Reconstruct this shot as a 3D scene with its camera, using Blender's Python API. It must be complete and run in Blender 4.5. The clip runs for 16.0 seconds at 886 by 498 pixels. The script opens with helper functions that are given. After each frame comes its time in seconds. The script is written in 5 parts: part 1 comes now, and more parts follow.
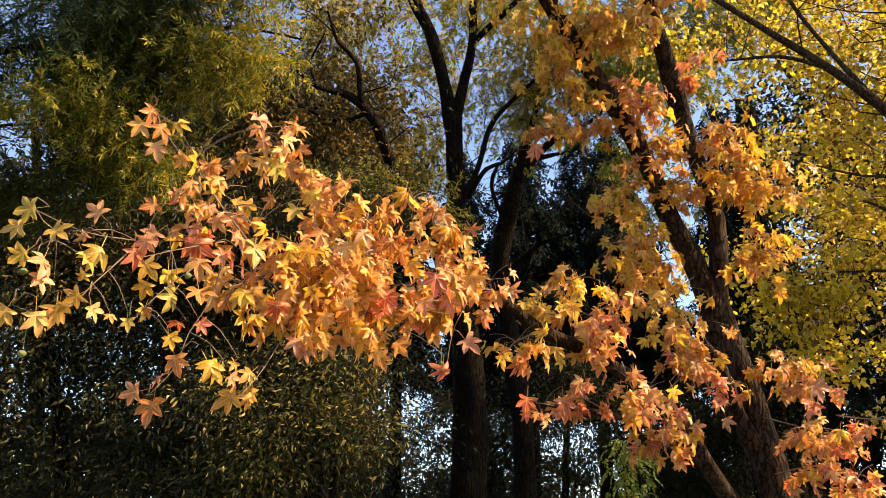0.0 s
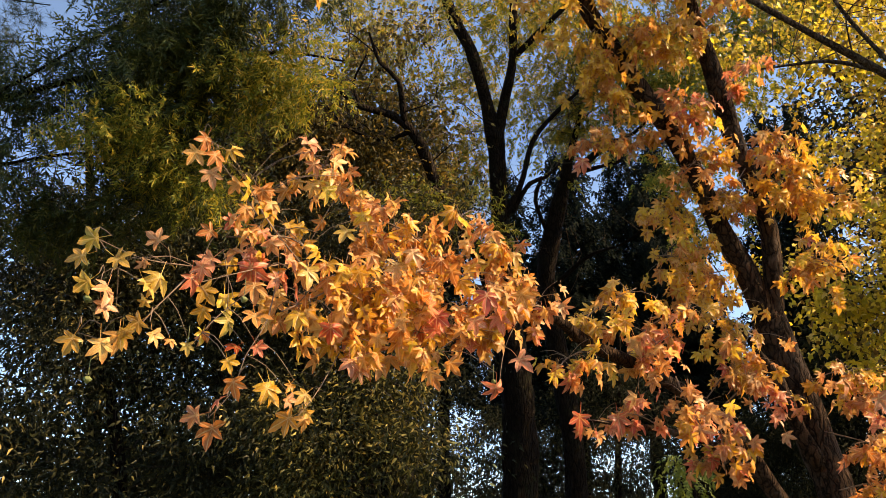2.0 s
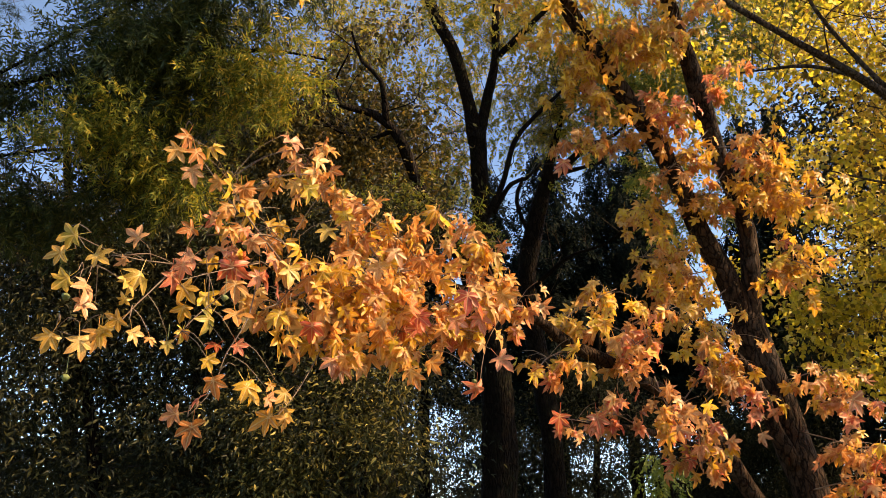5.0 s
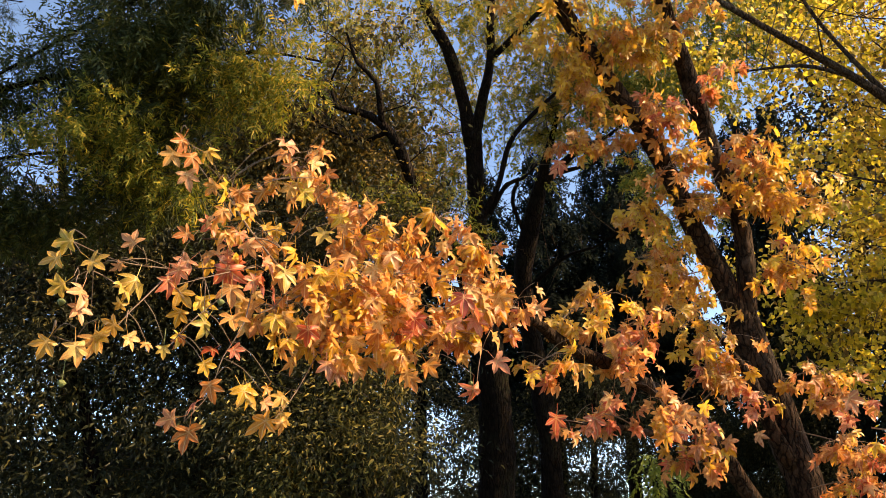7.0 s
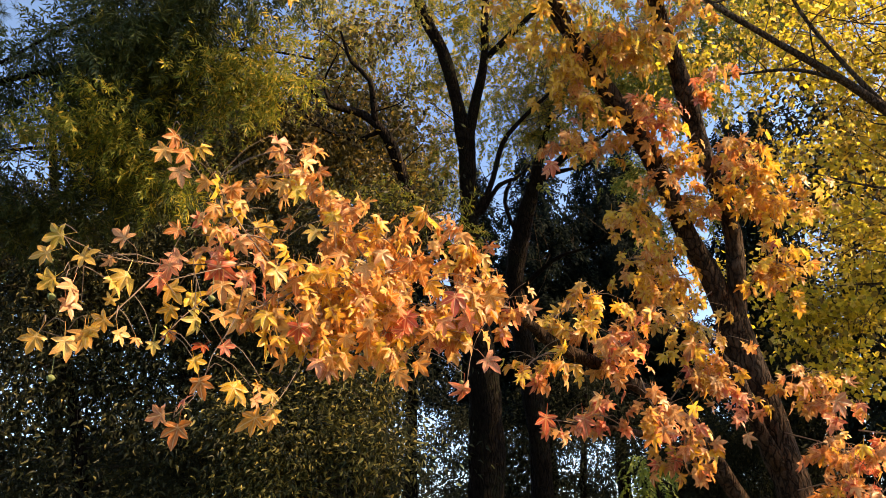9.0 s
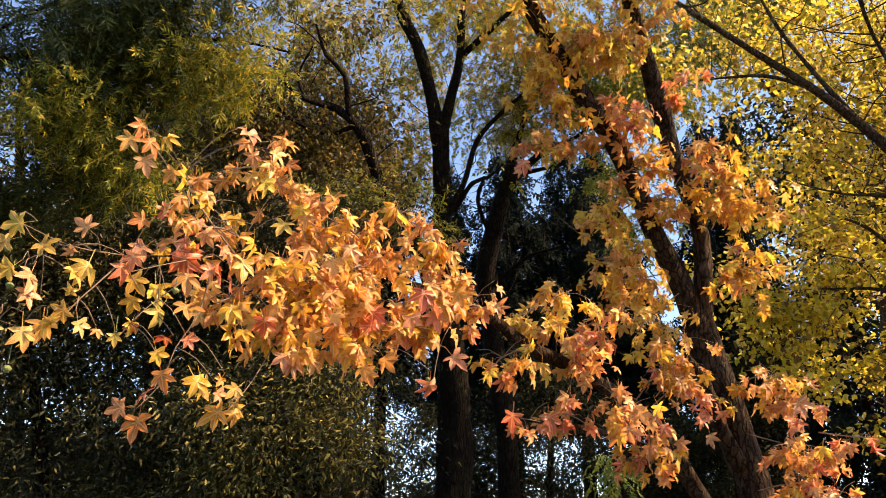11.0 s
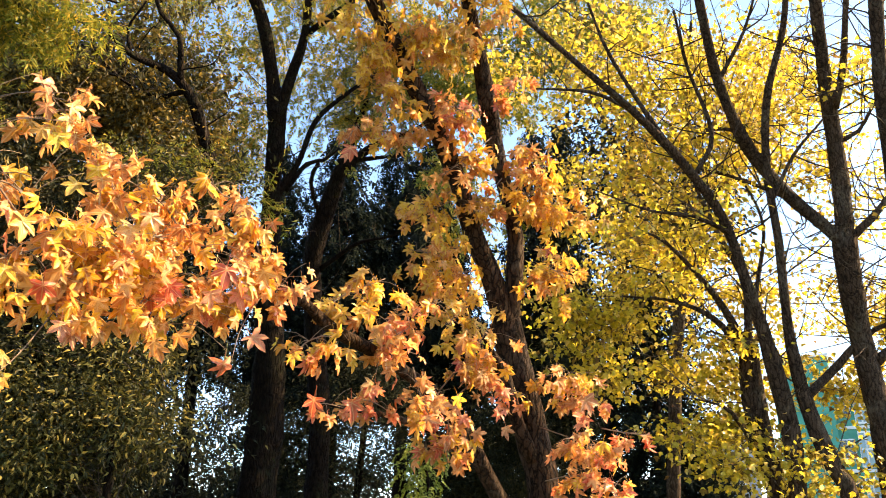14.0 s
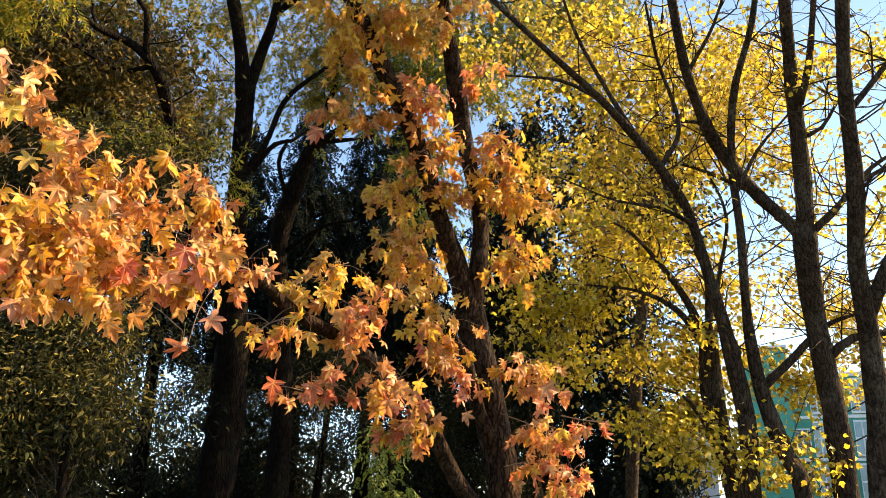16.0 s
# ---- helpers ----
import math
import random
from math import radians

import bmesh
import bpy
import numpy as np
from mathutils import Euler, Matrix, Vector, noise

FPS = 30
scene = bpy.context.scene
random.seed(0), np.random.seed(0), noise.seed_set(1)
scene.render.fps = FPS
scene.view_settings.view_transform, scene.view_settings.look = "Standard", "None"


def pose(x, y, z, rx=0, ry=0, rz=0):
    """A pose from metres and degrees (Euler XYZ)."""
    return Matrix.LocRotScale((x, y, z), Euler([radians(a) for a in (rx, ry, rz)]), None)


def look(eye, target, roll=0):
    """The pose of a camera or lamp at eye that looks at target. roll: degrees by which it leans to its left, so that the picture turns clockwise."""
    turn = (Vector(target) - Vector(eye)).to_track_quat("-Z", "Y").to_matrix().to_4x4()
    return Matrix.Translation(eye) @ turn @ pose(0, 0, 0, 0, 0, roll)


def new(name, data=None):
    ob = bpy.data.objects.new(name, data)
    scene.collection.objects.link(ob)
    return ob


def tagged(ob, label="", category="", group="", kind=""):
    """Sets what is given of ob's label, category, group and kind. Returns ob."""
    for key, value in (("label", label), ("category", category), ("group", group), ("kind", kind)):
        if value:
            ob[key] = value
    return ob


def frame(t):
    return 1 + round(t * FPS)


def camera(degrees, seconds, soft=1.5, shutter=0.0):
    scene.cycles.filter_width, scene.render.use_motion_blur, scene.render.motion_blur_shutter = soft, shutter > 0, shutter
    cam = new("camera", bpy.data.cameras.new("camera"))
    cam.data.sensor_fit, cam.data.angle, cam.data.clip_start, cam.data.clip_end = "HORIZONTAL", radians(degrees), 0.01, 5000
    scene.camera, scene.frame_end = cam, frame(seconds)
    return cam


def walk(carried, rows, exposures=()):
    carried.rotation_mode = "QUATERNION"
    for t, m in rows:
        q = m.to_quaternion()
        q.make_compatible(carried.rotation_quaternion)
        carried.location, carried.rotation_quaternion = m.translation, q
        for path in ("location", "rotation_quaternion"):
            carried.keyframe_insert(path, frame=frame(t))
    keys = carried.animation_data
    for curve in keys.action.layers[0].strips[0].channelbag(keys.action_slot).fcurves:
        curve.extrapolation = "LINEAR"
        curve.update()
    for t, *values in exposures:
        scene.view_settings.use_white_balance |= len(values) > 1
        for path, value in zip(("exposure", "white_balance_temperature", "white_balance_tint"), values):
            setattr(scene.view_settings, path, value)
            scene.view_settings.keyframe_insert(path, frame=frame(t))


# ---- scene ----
# A corner of a park in late autumn: a low sweetgum branch in front of taller trees.
import itertools

cam = camera(58.35, 16.0, soft=0.8, shutter=0.35)
# seconds, place, pitch + 90, yaw, roll
ROWS = [
    (0, -0.000, 0.000, 1.600, 109.69, 0.00, -0.15),
    (0.5, -0.001, -0.002, 1.607, 109.85, 0.91, -0.27),
    (1, -0.011, -0.011, 1.611, 110.29, 2.19, -0.42),
    (1.5, -0.022, -0.005, 1.607, 110.51, 3.15, -0.11),
    (2, -0.024, -0.007, 1.610, 110.82, 3.35, -0.30),
    (2.5, -0.025, -0.017, 1.605, 110.80, 3.49, -0.29),
    (3, -0.032, -0.016, 1.607, 110.74, 3.21, -0.25),
    (3.5, -0.032, -0.024, 1.612, 110.92, 2.87, -0.16),
    (4, -0.031, -0.017, 1.607, 110.94, 2.43, -0.27),
    (6.5, -0.022, -0.011, 1.610, 110.54, 1.56, -0.56),
    (7, -0.025, -0.018, 1.614, 110.82, 1.59, -0.83),
    (7.5, -0.024, -0.023, 1.607, 110.85, 1.18, -0.55),
    (8, -0.026, -0.024, 1.611, 110.90, 1.04, -0.48),
    (10.5, -0.014, -0.013, 1.605, 110.60, 0.33, -0.10),
    (11, -0.010, -0.014, 1.610, 110.59, -1.13, -0.03),
    (11.5, -0.002, -0.007, 1.608, 110.98, -2.78, -0.01),
    (12, 0.019, -0.013, 1.608, 110.46, -5.40, 0.26),
    (12.5, 0.030, -0.004, 1.610, 109.65, -7.82, 0.26),
    (13, 0.046, 0.001, 1.606, 109.60, -10.04, 0.37),
    (13.5, 0.064, -0.006, 1.608, 109.67, -12.20, 0.33),
    (14, 0.083, -0.018, 1.605, 109.74, -13.83, 0.57),
    (14.5, 0.092, -0.017, 1.616, 109.49, -15.91, 0.85),
    (15, 0.098, -0.024, 1.612, 109.29, -16.65, 0.83),
    (15.5, 0.110, -0.023, 1.616, 108.77, -16.59, 0.84),
    (16, 0.109, -0.018, 1.613, 108.66, -16.23, 1.17),
]


def held(x, y, z, rx, yaw, roll):
    return pose(x, y, z, 0, 0, yaw) @ pose(0, 0, 0, rx, 0, 0) @ pose(0, 0, 0, 0, 0, roll)


walk(cam, [(r[0], held(*r[1:])) for r in ROWS],
     exposures=[(t, 1.47 + e, 7350 if t < 10 else 6650 if 12.2 < t < 13.8 else 7100, 10 if t < 10 else 12 if t < 13.8 else 5) for t, e in ((0, 0.05), (1.0, 0.0), (2.0, -0.22), (4.2, -0.22), (6.5, -0.1), (8.0, -0.05), (10.5, 0.02), (11.2, 0.15), (12.0, 1.14), (12.5, 2.05), (13.0, 1.9), (13.5, 1.3), (14.0, 0.68), (14.5, 0.14), (15.0, 0.08), (16.0, 0.08))])

# ---- sky and sun ----
SUN_AZ, SUN_EL = 93.0, 37.0
SUN_DIR = Vector((math.sin(radians(SUN_AZ)) * math.cos(radians(SUN_EL)), math.cos(radians(SUN_AZ)) * math.cos(radians(SUN_EL)), math.sin(radians(SUN_EL))))
world = bpy.data.worlds.new("sky")
scene.world = world
world.use_nodes = True
wn = world.node_tree
sky = wn.nodes.new("ShaderNodeTexSky")
sky.sky_type, sky.sun_disc = "NISHITA", False
sky.sun_elevation, sky.sun_rotation = radians(SUN_EL), radians(SUN_AZ)
sky.air_density, sky.dust_density, sky.ozone_density = 0.7, 0.25, 0.9
bg = wn.nodes["Background"]
bg.inputs["Strength"].default_value = 0.14
wn.links.new(sky.outputs["Color"], bg.inputs["Color"])
sun = new("sun", bpy.data.lights.new("sun", "SUN"))
sun.data.energy, sun.data.angle, sun.data.color = 5.0, radians(0.53), (1.0, 0.725, 0.44)
sun.matrix_world = look(SUN_DIR * 60, (0, 0, 0))


# ---- materials ----
def nodes_of(name):
    m = bpy.data.materials.new(name)
    m.use_nodes = True
    n, l = m.node_tree.nodes, m.node_tree.links
    return m, n, l, n["Principled BSDF"]


def ramp(n, stops):
    r = n.new("ShaderNodeValToRGB")
    r.color_ramp.elements[0].position, r.color_ramp.elements[1].position = 0, 1
    while len(r.color_ramp.elements) < len(stops):
        r.color_ramp.elements.new(0.5)
    for e, (p, c) in zip(r.color_ramp.elements, stops):
        e.position, e.color = p, (*c, 1)
    return r


def noise_tex(n, l, scale, detail=4.0, rough=0.6, stretch=None):
    co = n.new("ShaderNodeTexCoord")
    t = n.new("ShaderNodeTexNoise")
    t.inputs["Scale"].default_value, t.inputs["Detail"].default_value, t.inputs["Roughness"].default_value = scale, detail, rough
    if stretch:
        mp = n.new("ShaderNodeMapping")
        mp.inputs["Scale"].default_value = stretch
        l.new(co.outputs["Object"], mp.inputs["Vector"])
        l.new(mp.outputs["Vector"], t.inputs["Vector"])
    else:
        l.new(co.outputs["Object"], t.inputs["Vector"])
    return t


def bark(name, dark, light, moss=None, ridge=30.0, depth=0.02):
    """Furrowed bark: long plates between dark cracks, roughened, with broad stains and pale or mossy patches."""
    m, n, l, b = nodes_of(name)
    fine = noise_tex(n, l, ridge * 1.6, 7, 0.7, (1, 1, 0.35))
    warp = noise_tex(n, l, ridge * 0.35, 3, 0.6)
    big = noise_tex(n, l, 2.3, 4, 0.65)
    mp = n.new("ShaderNodeMapping")
    mp.inputs["Scale"].default_value = (1, 1, 0.17)
    add = n.new("ShaderNodeMixRGB")
    add.blend_type, add.inputs["Fac"].default_value = "ADD", 0.07
    co = n.new("ShaderNodeTexCoord")
    l.new(co.outputs["Object"], add.inputs["Color1"])
    l.new(warp.outputs["Color"], add.inputs["Color2"])
    l.new(add.outputs["Color"], mp.inputs["Vector"])
    crack = n.new("ShaderNodeTexVoronoi")
    crack.feature = "DISTANCE_TO_EDGE"
    crack.inputs["Scale"].default_value = ridge
    l.new(mp.outputs["Vector"], crack.inputs["Vector"])
    cr = ramp(n, [(0.0, (0.15, 0.15, 0.15)), (0.16, (1, 1, 1))])
    l.new(crack.outputs["Distance"], cr.inputs["Fac"])
    height = n.new("ShaderNodeMath")
    height.operation = "MULTIPLY"
    l.new(cr.outputs["Color"], height.inputs[0])
    l.new(fine.outputs["Fac"], height.inputs[1])
    r = ramp(n, [(0.05, dark), (0.36, tuple(0.5 * (p + q) for p, q in zip(dark, light))), (0.62, light)])
    l.new(height.outputs["Value"], r.inputs["Fac"])
    stain = n.new("ShaderNodeHueSaturation")
    sm = n.new("ShaderNodeMapRange")
    sm.inputs["From Min"].default_value, sm.inputs["From Max"].default_value = 0.3, 0.7
    sm.inputs["To Min"].default_value, sm.inputs["To Max"].default_value = 0.55, 1.4
    l.new(warp.outputs["Fac"], sm.inputs["Value"])
    l.new(sm.outputs["Result"], stain.inputs["Value"])
    l.new(r.outputs["Color"], stain.inputs["Color"])
    col = stain.outputs["Color"]
    if moss:
        mx = n.new("ShaderNodeMix")
        mx.data_type = "RGBA"
        spot = n.new("ShaderNodeMath")
        spot.operation = "MULTIPLY"
        mr = ramp(n, [(0.5, (0, 0, 0)), (0.66, (1, 1, 1))])
        fr = ramp(n, [(0.42, (0, 0, 0)), (0.6, (1, 1, 1))])
        l.new(big.outputs["Fac"], mr.inputs["Fac"])
        l.new(fine.outputs["Fac"], fr.inputs["Fac"])
        l.new(mr.outputs["Color"], spot.inputs[0])
        l.new(fr.outputs["Color"], spot.inputs[1])
        l.new(spot.outputs["Value"], mx.inputs["Factor"])
        l.new(col, mx.inputs["A"])
        mx.inputs["B"].default_value = (*moss, 1)
        col = mx.outputs["Result"]
    l.new(col, b.inputs["Base Color"])
    b.inputs["Roughness"].default_value = 0.9
    b.inputs["Specular IOR Level"].default_value = 0.06
    bump = n.new("ShaderNodeBump")
    bump.inputs["Strength"].default_value, bump.inputs["Distance"].default_value = 1.0, depth
    l.new(height.outputs["Value"], bump.inputs["Height"])
    l.new(bump.outputs["Normal"], b.inputs["Normal"])
    return m


def ribbed(n, l, col, edge, shader):
    """Pale ribs along the five lobes of a star-shaped leaf, and blades that turn towards the edge colour at their tips."""
    def op(kind, a, b=None):
        m = n.new("ShaderNodeMath")
        m.operation = kind
        for k, v in enumerate((a, b)):
            if isinstance(v, (int, float)):
                m.inputs[k].default_value = v
            elif v is not None:
                l.new(v, m.inputs[k])
        return m.outputs["Value"]

    at = n.new("ShaderNodeAttribute")
    at.attribute_name = "blade"
    xyz = n.new("ShaderNodeSeparateXYZ")
    l.new(at.outputs["Vector"], xyz.inputs["Vector"])
    x, y = xyz.outputs["X"], op("SUBTRACT", xyz.outputs["Y"], 0.18)
    r = op("SQRT", op("ADD", op("MULTIPLY", x, x), op("MULTIPLY", y, y)))
    turn = op("PINGPONG", op("ADD", op("ARCTAN2", x, y), radians(540)), radians(27))
    rib = op("MULTIPLY", turn, r)
    line = ramp(n, [(0.012, (1, 1, 1)), (0.035, (0, 0, 0))])
    l.new(rib, line.inputs["Fac"])
    tips = ramp(n, [(0.45, (0, 0, 0)), (1.0, (0.5, 0.5, 0.5))])
    stain = noise_tex(n, l, 14.0, 2, 0.5)
    l.new(op("MULTIPLY", r, op("ADD", stain.outputs["Fac"], 0.45)), tips.inputs["Fac"])
    a, c = n.new("ShaderNodeMix"), n.new("ShaderNodeMix")
    a.data_type = c.data_type = "RGBA"
    l.new(tips.outputs["Color"], a.inputs["Factor"])
    l.new(col, a.inputs["A"])
    a.inputs["B"].default_value = (*edge, 1)
    l.new(op("MULTIPLY", line.outputs["Color"], 0.5), c.inputs["Factor"])
    l.new(a.outputs["Result"], c.inputs["A"])
    c.inputs["B"].default_value = (0.8, 0.56, 0.24, 1)
    bump = n.new("ShaderNodeBump")
    bump.inputs["Strength"].default_value, bump.inputs["Distance"].default_value = 0.5, 0.003
    l.new(line.outputs["Color"], bump.inputs["Height"])
    l.new(bump.outputs["Normal"], shader.inputs["Normal"])
    return c.outputs["Result"]


def leaf_material(name, stops, single=False, through_light=0.35, rough=0.45, gloss=0.4, blotch=None, ribs=None):
    """A thin leaf: coloured at random leaf by leaf, mottled, with light coming through."""
    m, n, l, b = nodes_of(name)
    if single:
        info = n.new("ShaderNodeObjectInfo").outputs["Random"]
    else:
        info = n.new("ShaderNodeNewGeometry").outputs["Random Per Island"]
    r = ramp(n, stops)
    l.new(info, r.inputs["Fac"])
    mott = noise_tex(n, l, 22.0, 3, 0.6)
    hsv = n.new("ShaderNodeHueSaturation")
    mp = n.new("ShaderNodeMapRange")
    mp.inputs["To Min"].default_value, mp.inputs["To Max"].default_value = 0.6, 1.4
    l.new(mott.outputs["Fac"], mp.inputs["Value"])
    l.new(mp.outputs["Result"], hsv.inputs["Value"])
    l.new(r.outputs["Color"], hsv.inputs["Color"])
    col = hsv.outputs["Color"]
    if blotch:
        mx = n.new("ShaderNodeMix")
        mx.data_type = "RGBA"
        spots = noise_tex(n, l, 38.0, 2, 0.5)
        sr = ramp(n, [(0.56, (0, 0, 0)), (0.66, (1, 1, 1))])
        l.new(spots.outputs["Fac"], sr.inputs["Fac"])
        l.new(sr.outputs["Color"], mx.inputs["Factor"])
        l.new(col, mx.inputs["A"])
        mx.inputs["B"].default_value = (*blotch, 1)
        col = mx.outputs["Result"]
    if ribs:
        col = ribbed(n, l, col, ribs, b)
    l.new(col, b.inputs["Base Color"])
    b.inputs["Roughness"].default_value = rough
    b.inputs["Specular IOR Level"].default_value = gloss
    tr = n.new("ShaderNodeBsdfTranslucent")
    l.new(col, tr.inputs["Color"])
    mix = n.new("ShaderNodeMixShader")
    mix.inputs["Fac"].default_value = through_light
    l.new(b.outputs["BSDF"], mix.inputs[1])
    l.new(tr.outputs["BSDF"], mix.inputs[2])
    l.new(mix.outputs["Shader"], n["Material Output"].inputs["Surface"])
    return m


def plain(name, col, rough=0.6, metal=0.0, vary=0.25, scale=6.0):
    m, n, l, b = nodes_of(name)
    t = noise_tex(n, l, scale, 5, 0.65)
    r = ramp(n, [(0.3, tuple(c * (1 - vary) for c in col)), (0.7, tuple(min(1, c * (1 + vary)) for c in col))])
    l.new(t.outputs["Fac"], r.inputs["Fac"])
    l.new(r.outputs["Color"], b.inputs["Base Color"])
    b.inputs["Roughness"].default_value, b.inputs["Metallic"].default_value = rough, metal
    return m


# Sweetgum bark is toned down to include the shade lying on its trunk.
BARK_GUM = bark("sweetgum_bark", (0.004, 0.003, 0.002), (0.062, 0.037, 0.023), (0.1, 0.075, 0.055), 30, 0.02)
# Bark darkened below its own tone to carry the shade on these trunks.
BARK_SHADED = bark("shaded_bark", (0.005, 0.0035, 0.003), (0.017, 0.0115, 0.008), (0.017, 0.018, 0.009), 20, 0.035)
BARK_GREY = bark("grey_brown_bark", (0.014, 0.0095, 0.0065), (0.082, 0.055, 0.037), (0.13, 0.11, 0.08), 30, 0.018)
TWIG = plain("twig_bark", (0.17, 0.115, 0.075), 0.8)
TWIG_DARK = plain("dark_twig_bark", (0.05, 0.035, 0.025), 0.85)

GUM_STOPS = {
    "orange": [(0.0, (0.52, 0.17, 0.035)), (0.35, (0.64, 0.27, 0.06)), (0.7, (0.72, 0.38, 0.09)), (1.0, (0.76, 0.48, 0.15))],
    "gold": [(0.0, (0.56, 0.25, 0.02)), (0.4, (0.7, 0.4, 0.03)), (0.8, (0.78, 0.52, 0.05)), (1.0, (0.62, 0.5, 0.07))],
    "red": [(0.0, (0.5, 0.09, 0.045)), (0.5, (0.68, 0.2, 0.1)), (1.0, (0.76, 0.34, 0.18))],
    "lemon": [(0.0, (0.58, 0.32, 0.055)), (0.5, (0.65, 0.42, 0.085)), (0.88, (0.58, 0.42, 0.08)), (1.0, (0.42, 0.35, 0.05))],
    "russet": [(0.0, (0.52, 0.2, 0.08)), (0.5, (0.66, 0.33, 0.14)), (1.0, (0.75, 0.46, 0.18))],
}
EDGES = {"orange": (0.52, 0.13, 0.03), "gold": (0.64, 0.28, 0.03), "red": (0.42, 0.06, 0.03), "lemon": (0.6, 0.28, 0.05), "russet": (0.42, 0.15, 0.07)}
GUM = {k: leaf_material("sweetgum_leaf_" + k, v, False, 0.5, 0.42, 0.5, (0.36, 0.13, 0.035), EDGES[k]) for k, v in GUM_STOPS.items()}
GUM_ONE = {k: leaf_material("sweetgum_single_leaf_" + k, v, True, 0.46, 0.42, 0.5, (0.36, 0.13, 0.035), EDGES[k]) for k, v in GUM_STOPS.items()}
YELLOW_STOPS = [(0.0, (0.15, 0.085, 0.025)), (0.14, (0.25, 0.18, 0.03)), (0.32, (0.42, 0.37, 0.035)), (0.6, (0.63, 0.49, 0.045)), (0.88, (0.77, 0.58, 0.06)), (1.0, (0.82, 0.66, 0.22))]
YELLOW = leaf_material("yellow_green_leaf", YELLOW_STOPS, False, 0.66, 0.36, 0.55)
YELLOW_ONE = leaf_material("yellow_green_single_leaf", YELLOW_STOPS, True, 0.66, 0.36, 0.55)
YELLOW_BROWN = leaf_material("yellow_brown_leaf", [(0.0, (0.18, 0.11, 0.03)), (0.25, (0.42, 0.29, 0.035)), (0.7, (0.66, 0.47, 0.05)), (1.0, (0.78, 0.58, 0.1))], False, 0.62, 0.38, 0.5)
# Sunlight on the shrub is put into its pale upper tones.
SHRUB_LIT = leaf_material("sunlit_shrub_leaf", [(0.0, (0.028, 0.03, 0.01)), (0.6, (0.075, 0.072, 0.018)), (0.84, (0.2, 0.165, 0.035)), (1.0, (0.58, 0.44, 0.12))], False, 0.3, 0.55, 0.25)
FEATHER = leaf_material("feathery_leaf", [(0.0, (0.13, 0.14, 0.02)), (0.5, (0.29, 0.27, 0.034)), (0.85, (0.5, 0.38, 0.044)), (1.0, (0.64, 0.42, 0.05))], False, 0.55, 0.5, 0.3)
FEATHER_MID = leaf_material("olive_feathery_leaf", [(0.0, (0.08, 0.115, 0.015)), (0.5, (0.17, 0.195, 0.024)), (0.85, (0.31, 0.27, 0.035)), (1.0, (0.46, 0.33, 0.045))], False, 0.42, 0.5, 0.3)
# Canopy leaf in a sunlit and a shaded copy, the light put into the colour.
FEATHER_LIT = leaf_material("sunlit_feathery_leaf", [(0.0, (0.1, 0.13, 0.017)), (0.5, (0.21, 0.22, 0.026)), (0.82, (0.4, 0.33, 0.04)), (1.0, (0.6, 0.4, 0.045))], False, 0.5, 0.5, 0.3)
FEATHER_SHADED = leaf_material("shaded_feathery_leaf", [(0.0, (0.024, 0.038, 0.009)), (0.6, (0.05, 0.066, 0.013)), (1.0, (0.12, 0.12, 0.02))], False, 0.3, 0.5, 0.3)
# Pale end of the ramp paints sunlit specks among leaves kept shade-dark.
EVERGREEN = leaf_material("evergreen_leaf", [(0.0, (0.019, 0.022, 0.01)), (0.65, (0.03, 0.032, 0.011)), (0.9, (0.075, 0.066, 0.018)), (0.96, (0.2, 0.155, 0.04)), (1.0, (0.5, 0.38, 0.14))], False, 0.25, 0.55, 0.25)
# Deep woodland shade is put into this leaf's colour.
GLOOM = leaf_material("shaded_leaf", [(0.0, (0.013, 0.016, 0.011)), (0.7, (0.024, 0.028, 0.014)), (1.0, (0.05, 0.05, 0.02))], False, 0.15, 0.7, 0.1)
OLIVE = leaf_material("olive_brown_leaf", [(0.0, (0.05, 0.042, 0.014)), (0.5, (0.11, 0.085, 0.02)), (0.85, (0.23, 0.155, 0.03)), (1.0, (0.44, 0.27, 0.045))], False, 0.35, 0.55, 0.3)
# Sprays coloured almost black so that the conifers read as standing in shadow.
CONIFER_SHADED = leaf_material("shaded_conifer_spray", [(0.0, (0.006, 0.009, 0.008)), (0.7, (0.01, 0.015, 0.012)), (1.0, (0.022, 0.028, 0.015))], False, 0.1, 0.85, 0.03)
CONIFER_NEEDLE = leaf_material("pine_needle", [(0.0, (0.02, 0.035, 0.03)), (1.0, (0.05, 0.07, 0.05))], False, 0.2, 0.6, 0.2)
# Lit copy for the low conifer: sunshine put into its yellow-green.
CONIFER_LIT = leaf_material("sunlit_conifer_spray", [(0.0, (0.09, 0.13, 0.02)), (1.0, (0.22, 0.26, 0.04))], False, 0.3, 0.55, 0.3)


# ---- building blocks ----
class Soup:
    """Gathers faces and turns them into one mesh."""

    def __init__(self):
        self.v, self.f, self.n, self.blade = [], [], 0, []

    def add(self, verts, faces):
        self.v.append(np.asarray(verts, float))
        self.f.extend([tuple(i + self.n for i in f) for f in faces])
        self.n += len(verts)

    def mesh(self, name, material, smooth=True):
        me = bpy.data.meshes.new(name)
        me.from_pydata(np.concatenate(self.v).tolist() if self.v else [], [], self.f)
        me.materials.append(material)
        if smooth:
            me.polygons.foreach_set("use_smooth", [True] * len(me.polygons))
        if self.blade:
            me.attributes.new("blade", "FLOAT_VECTOR", "POINT").data.foreach_set("vector", np.concatenate(self.blade).ravel())
        me.update()
        return me


